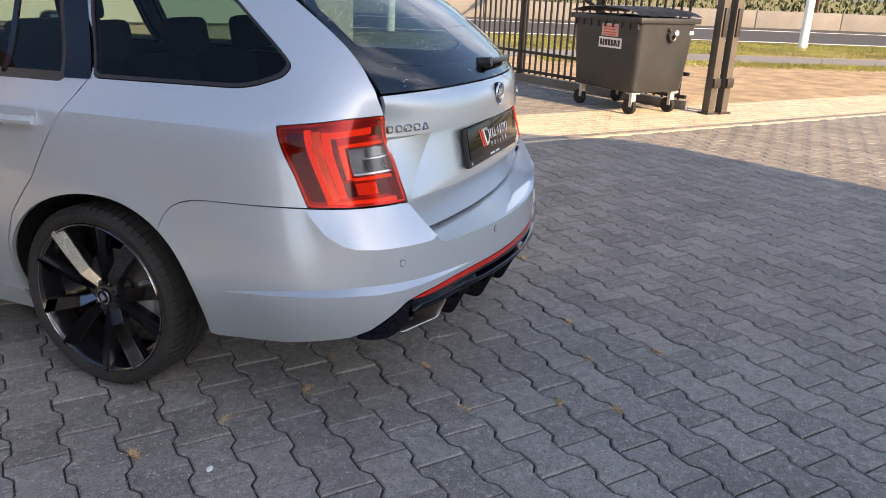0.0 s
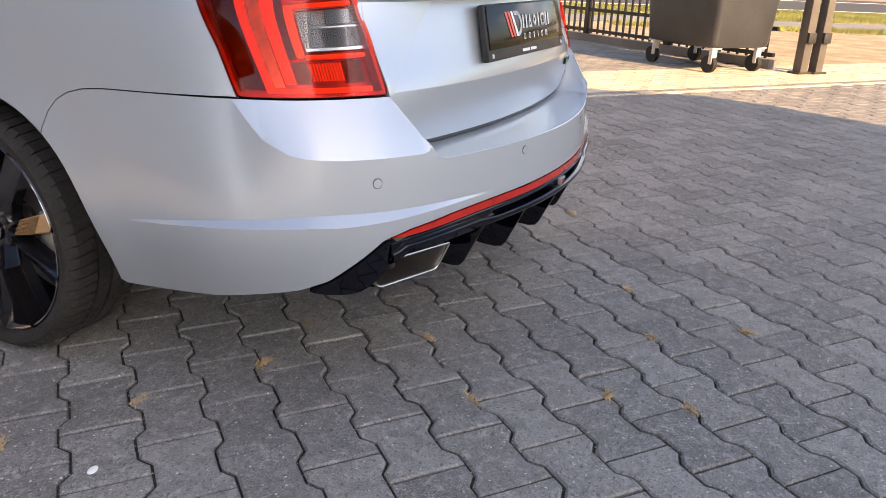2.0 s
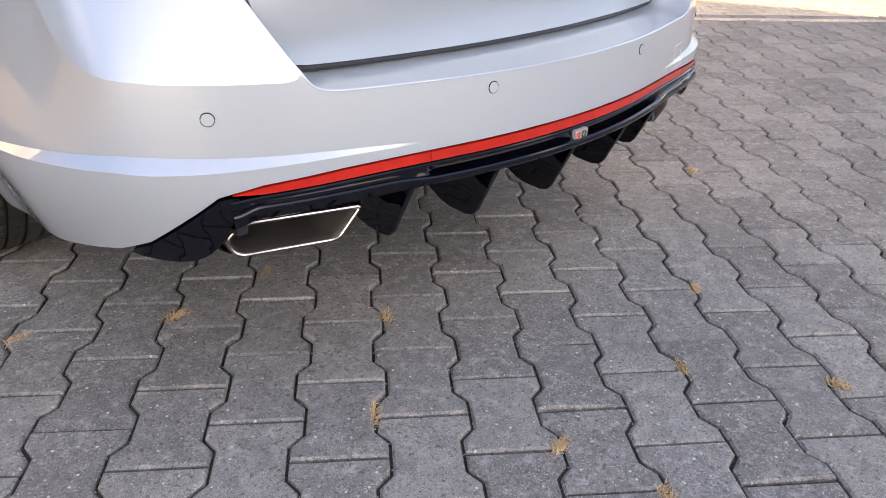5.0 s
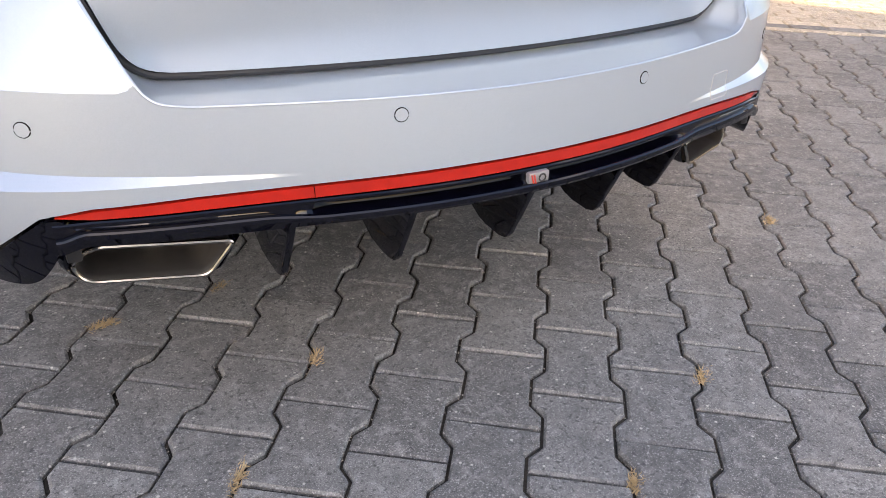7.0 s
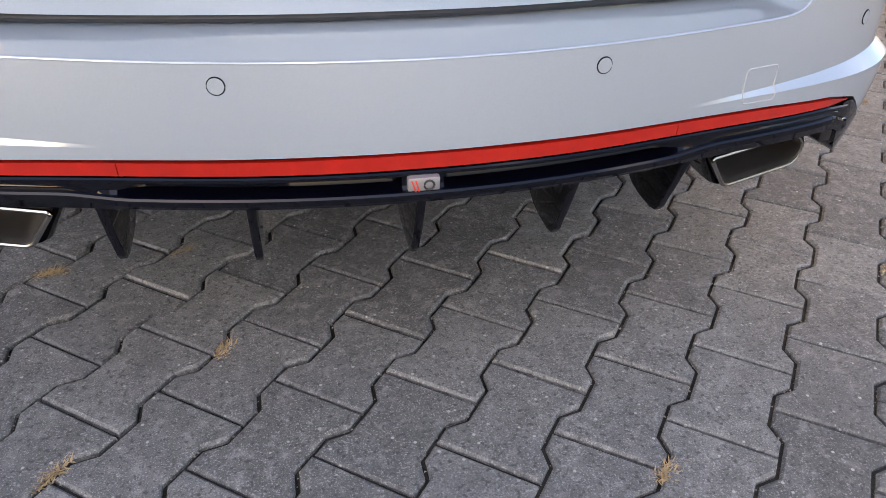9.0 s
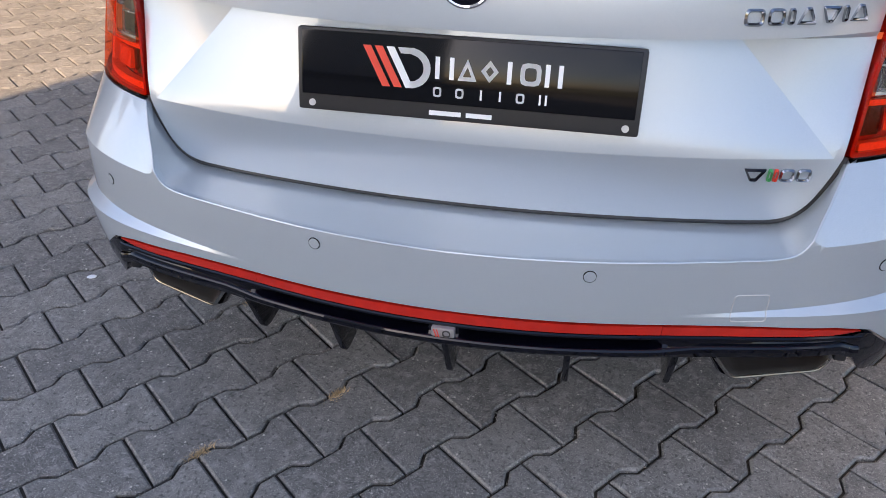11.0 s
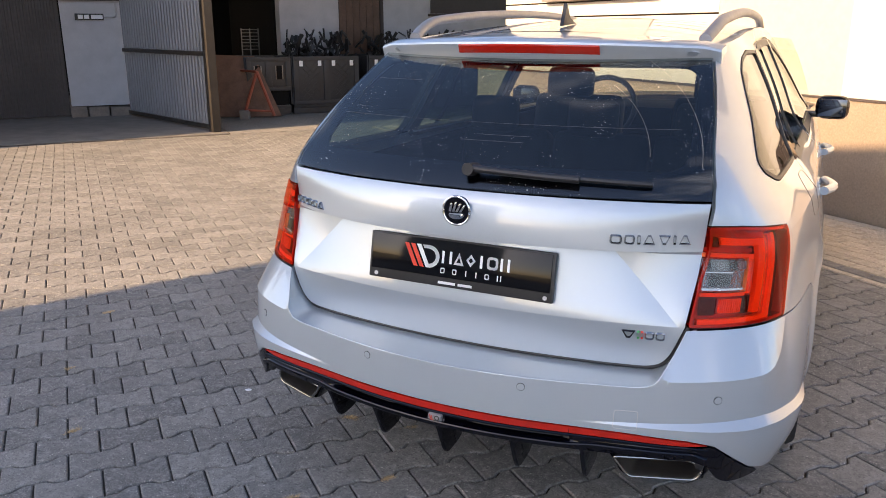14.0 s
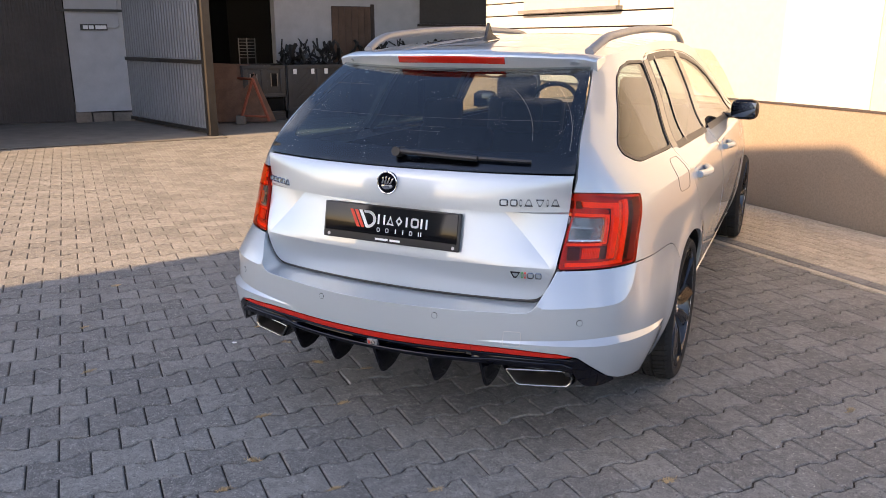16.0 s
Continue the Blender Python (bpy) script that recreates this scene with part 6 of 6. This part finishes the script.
RUSTY = plain("red_primer_steel", (0.28, 0.075, 0.04), 0.7, vary=0.3)
part("leg", rod(bmesh.new(), (-0.22, 0, 0.12), (0.0, 0, 0.74), 0.026, 8), RUSTY, trestle)
part("leg", rod(bmesh.new(), (0.24, 0, 0.05), (0.0, 0, 0.74), 0.026, 8), RUSTY, trestle)
part("brace", rod(bmesh.new(), (-0.21, 0, 0.14), (0.21, 0, 0.12), 0.018, 8), RUSTY, trestle)
part("beam", rod(bmesh.new(), (0, 0, 0.74), (-0.45, 0.5, 0.74), 0.02, 8), RUSTY, trestle)
part("concrete_block", span(-0.30, -0.16, -0.08, 0.08, 0.0, 0.14, 0.01), CONCRETE, trestle)
meter = thing("meter_box", "small framed notice box on the white pillar", "box", at=yard_pose(-0.36, FRONT + 0.012, 1.57, 90))
part("frame", box((0.42, 0.03, 0.10), pose(0, 0, 0), 0.004), IRON, meter)
for x in (-0.13, -0.04, 0.11):
    part("card", box((0.075 if x < 0 else 0.17, 0.004, 0.06), pose(x, -0.017, 0)), WHITE_INK, meter)

conduit = thing("conduit", "thin pale cable conduit bent down the white pillar", "conduit", at=yard_pose(-0.36, FRONT + 0.02, 0.0, 90))
part("pipe", tube([(0.21, 0, 1.57), (0.34, 0, 1.565), (0.385, 0, 1.58), (0.40, 0, 1.63), (0.40, 0, 2.6)], 0.011, 8), GREY_PLASTER, conduit)
rack = thing("wire_rack", "grey wire rack standing in the dark workshop", "rack", at=yard_pose(2.42, FRONT - 1.2, 0.0, 90))
for k in range(7):
    part("shelf_wire", span(-0.16, 0.16, -0.01, 0.01, 1.02 + 0.06 * k - 0.007, 1.02 + 0.06 * k + 0.007), STEEL, rack)
for x in (-0.16, 0.0, 0.16):
    part("upright", span(x - 0.009, x + 0.009, -0.012, 0.012, 0.0, 1.40), STEEL, rack)

# dry tufts in the joints and a white fleck
TUFTS = [(-0.869, 0.637), (-1.121, 0.759), (-0.601, 0.513), (-0.281, 0.22), (0.325, -0.159), (0.028, -0.298), (0.202, -0.522), (-0.323, -0.272), (-0.367, 0.547), (-0.497, 0.0), (-1.439, -0.008), (0.988, 0.228), (1.538, 1.049), (-0.292, -0.456), (-1.9, 0.35), (-1.72, -0.5), (-2.3, 0.9)]
for x, y in TUFTS:
    bm = bmesh.new()
    for k in range(130):
        a, l = random.uniform(0, 6.28), random.uniform(0.004, 0.016)
        d = Vector((math.cos(a), math.sin(a), random.uniform(0.1, 0.9))).normalized()
        p = Vector((random.gauss(0, 0.013), random.gauss(0, 0.0055), -0.004))
        s = d.cross(Vector((0, 0, 1))).normalized() * 0.0014
        vs = [bm.verts.new(v) for v in (p - s, p + s, p + d * l + Vector((0, 0, 0.002)), p - s + Vector((0, 0, 0.0012)))]
        bm.faces.new((vs[0], vs[1], vs[2]))
        bm.faces.new((vs[3], vs[2], vs[0]))
        bm.faces.new((vs[1], vs[3], vs[2]))
    bm.transform(pose(x, y, 0.002, 0, 0, YARD + random.gauss(0, 25)))
    tagged(part("dry_tuft", bm, STRAW, None), "small tuft of dry yellow grass in a joint", "grass tuft", "dry tufts")
bm = bmesh.new()
bmesh.ops.create_uvsphere(bm, u_segments=12, v_segments=8, radius=1, matrix=pose(-1.092, 0.525, 0.001, 0, 0, 20) @ Matrix.Diagonal((0.014, 0.009, 0.003, 1)))
tagged(part("white_fleck", bm, WHITE_INK, None), "small white blob on the pavers", "blob")

# verge plants
random.seed(11)
bm = bmesh.new()
for k in range(70000):
    u = random.uniform(-10, 12)
    v = random.choice((random.uniform(0.5, 5.2), random.uniform(0.5, 5.2), random.uniform(7.05, 7.9) + 0.5 * random.random() ** 3))
    p = ROAD @ Vector((u, v, 0))
    h = random.uniform(0.02, 0.07) * (2.4 if random.random() < 0.012 else 1)
    a = random.uniform(0, 3.14)
    w = Vector((math.cos(a), math.sin(a), 0)) * random.uniform(0.003, 0.011)
    t = p + Vector((random.uniform(-0.06, 0.06), random.uniform(-0.06, 0.06), h))
    bm.faces.new([bm.verts.new(q) for q in (p - w, p + w, t)])
GRASS = plain("verge_grass", (0.22, 0.23, 0.055), 0.9, vary=0.45, grain=8)
tagged(part("verge_grass", bm, GRASS, None), "rough yellow-green grass on the verge", "grass", kind="stuff")


def tree(x, y, tall, seed):
    random.seed(seed)
    t = thing("tree", "bare-trunked roadside tree with a loose green crown", "tree", group="far trees", at=pose(x, y, 0))
    part("trunk", rod(bmesh.new(), (0, 0, -0.1), (0.1, 0, tall * 0.6), 0.16, 10, 0.07), WOOD, t)
    bm = bmesh.new()
    for k in range(420):
        d = Vector((random.gauss(0, 1), random.gauss(0, 1), random.gauss(0, 1))).normalized() * random.uniform(0.3, 1) ** 0.5
        p = Vector((d.x * tall * 0.24, d.y * tall * 0.24, tall * 0.65 + d.z * tall * 0.33))
        s = random.uniform(0.12, 0.3)
        r = Euler((random.uniform(0, 6), random.uniform(0, 6), 0)).to_matrix()
        bm.faces.new([bm.verts.new(p + r @ Vector(q)) for q in ((-s, 0, 0), (0, -s * 0.5, 0), (s, 0, 0.03), (0, s * 0.5, 0))])
    part("crown", bm, GRASS, t)


# a dense belt of bushes behind the roadside barrier
random.seed(21)
bm = bmesh.new()
for k in range(9000):
    u = random.uniform(-45, 45)
    top = 1.6 + 1.1 * noise.noise(Vector((u * 0.22, 0.0, 3.0))) + 0.5 * noise.noise(Vector((u * 0.9, 1.0, 0.0)))
    q = ROAD @ Vector((u, random.uniform(-17.0, -13.5), max(0.05, top) * random.random() ** 0.7))
    r = Euler((random.uniform(0, 6), random.uniform(0, 6), 0)).to_matrix()
    w = random.uniform(0.08, 0.2)
    bm.faces.new([bm.verts.new(q + r @ Vector(v)) for v in ((-w, 0, 0), (0, -w * 0.5, 0), (w, 0, 0.03), (0, w * 0.5, 0))])
LEAF = plain("dark_leaf", (0.055, 0.065, 0.025), 0.8, vary=0.45, grain=6)
tagged(part("bushes", bm, LEAF, None), "belt of dark green bushes beyond the road", "bushes", kind="stuff")

for k, (x, y) in enumerate(((48, -12), (50, -4), (46, 3), (52, 9), (47, 16), (49, 24), (54, -20))):
    tree(x, y, 5.5 + (k * 37 % 5) * 0.7, k)

# ---- paving, laid last ----
PITCH, STEP = 0.20, 0.1425
J = 0.0028


def block_outline(j):
    h, w, n, s0, s1 = 0.1 - j, 0.0825 - j, 0.06 - j, 0.037, 0.063
    r = [(w, h), (w, s1 + j), (n, s0 + j * 0.4), (n, -s0 - j * 0.4), (w, -s1 - j), (w, -h)]
    return r + [(-x, -y) for x, y in r]


def block_mesh(verts, faces, at, tilt=(0, 0), lift=0.0):
    k = len(verts)
    for ring, z in ((block_outline(J + 0.0042), 0.0), (block_outline(J), -0.0040), (block_outline(J), -0.016)):
        for x, y in ring:
            p = at @ Vector((x, y, 0))
            verts.append((p.x, p.y, z + lift + x * tilt[0] + y * tilt[1]))
    faces.append(tuple(range(k + 11, k - 1, -1)))
    for o in (0, 12):
        for i in range(12):
            j = (i + 1) % 12
            faces.append((k + o + i, k + o + j, k + o + 12 + j, k + o + 12 + i))


def paving(name, verts, faces, mat, parent, edge=None):
    me = bpy.data.meshes.new(name)
    me.from_pydata(verts, [], faces)
    me.update()
    me.materials.append(mat)
    if edge:
        # the bevel round each block is worn pale
        me.materials.append(edge)
        k = np.arange(len(faces)) % 25
        me.polygons.foreach_set("material_index", ((k > 0) & (k < 13)).astype(np.int32))
    ob = new(name, me)
    ob.parent = parent
    return ob


pavement = thing("pavement", "yard paved with grey interlocking concrete blocks", "paving", "structure")
one_v, one_f = [], []
block_mesh(one_v, one_f, Matrix.Identity(4))
shared = None
rest_v, rest_f = [], []
start = Vector((-0.258, -0.064, 0)) + ROW * (PITCH / 2 - 0.009)
i0, j0 = ROW.dot(start), ACROSS.dot(start)
random.seed(2)
count = 0
for jb in range(-64, 62):
    b = j0 + jb * STEP
    for ia in range(-38, 26):
        a = i0 + ia * PITCH + (PITCH / 2 if jb % 2 else 0)
        if not (-7.0 < a < 3.20 and -9.12 < b < 8.6):
            continue
        p = yard(a, b)
        tilt = (random.gauss(0, 0.006), random.gauss(0, 0.006))
        lift = random.gauss(0, 0.0009)
        if (p - Vector((-0.55, -0.05, 0))).length < 1.58 and count < 300:
            if shared is None:
                ob = paving("paver", one_v, one_f, PAVER_GREY, pavement, PAVER_EDGE)
                shared = ob.data
            else:
                ob = new("paver", shared)
                ob.parent = pavement
            ob.matrix_basis = pose(p.x, p.y, lift, math.degrees(tilt[1]), math.degrees(tilt[0]), YARD - 90)
            count += 1
        else:
            block_mesh(rest_v, rest_f, pose(p.x, p.y, 0, 0, 0, YARD - 90), tilt, lift)
tagged(paving("paver_field", rest_v, rest_f, PAVER_GREY, pavement, PAVER_EDGE), kind="stuff")

# grit in the joints and on the blocks
random.seed(8)
grit_v, grit_f = [], []
ring = block_outline(-0.001)
for k in range(7000):
    jb, ia = random.randint(-16, 14), random.randint(-14, 11)
    a, b = i0 + ia * PITCH + (PITCH / 2 if jb % 2 else 0), j0 + jb * STEP
    if random.random() < 0.8:
        e = random.randrange(12)
        q, f = (ring[e], ring[(e + 1) % 12]), random.random()
        u, v, z = q[0][0] + (q[1][0] - q[0][0]) * f, q[0][1] + (q[1][1] - q[0][1]) * f, -0.004
    else:
        u, v, z = random.uniform(-0.07, 0.07), random.uniform(-0.1, 0.1), 0.0
    c = yard_pose(a, b, z) @ Vector((u, v, 0))
    r = random.uniform(0.0008, 0.0026)
    n0 = len(grit_v)
    turn = random.uniform(0, 6.28)
    for s in range(3):
        grit_v.append((c.x + r * math.cos(turn + 2.1 * s), c.y + r * math.sin(turn + 2.1 * s), c.z))
    grit_v.append((c.x, c.y, c.z + r * 1.2))
    grit_f += [(n0, n0 + 1, n0 + 3), (n0 + 1, n0 + 2, n0 + 3), (n0 + 2, n0, n0 + 3)]
tagged(paving("joint_grit", grit_v, grit_f, GRIT, pavement), kind="stuff")

# the beige strip along the wall, between pale edging stones
strip = thing("pavement_strip", "strip of beige concrete blocks along the house wall", "paving", "structure")


def flat_block(verts, faces, a0, a1, b0, b1, lift):
    k = len(verts)
    c = 0.006
    for d, z in ((c, 0.0), (0.0, -0.006), (0.0, -0.02)):
        for a, b in ((a0 + d, b0 + d), (a0 + d, b1 - d), (a1 - d, b1 - d), (a1 - d, b0 + d)):
            p = yard(a, b)
            verts.append((p.x, p.y, z + lift))
    faces.append((k, k + 1, k + 2, k + 3))
    for o in (0, 4):
        for i in range(4):
            j = (i + 1) % 4
            faces.append((k + o + j, k + o + i, k + o + 4 + i, k + o + 4 + j))


for name, mat, a0, a1, da, db in (("edging", PAVER_BEIGE, 3.20, 3.26, 0.06, 1.0), ("border_row", PAVER_GREY, 3.265, 3.365, 0.1, 0.2), ("beige_row", PAVER_BEIGE, 3.37, 4.445, 0.1075, 0.2)):
    vs, fs = [], []
    row = 0
    a = a0
    while a < a1 - 0.01:
        b = -9.1 - (db / 2 if row % 2 else 0)
        while b < 11.5:
            flat_block(vs, fs, a + 0.003, a + da - 0.003, b + 0.003, b + db - 0.003, random.gauss(0, 0.0008) + (0.004 if name != "beige_row" else 0.001))
            b += db
        a += da
        row += 1
    tagged(paving(name, vs, fs, mat, strip), kind="stuff")

# grey blocks under the bin, up to the fence
vs, fs = [], []
for row in range(58):
    a, b = 4.455 + 0.1 * row, 1.42 - (0.1 if row % 2 else 0)
    while b < 5.15:
        flat_block(vs, fs, a + 0.003, a + 0.097, b + 0.003, b + 0.197, random.gauss(0, 0.0008))
        b += 0.2
tagged(paving("drive_row", vs, fs, PAVER_GREY, strip), kind="stuff")
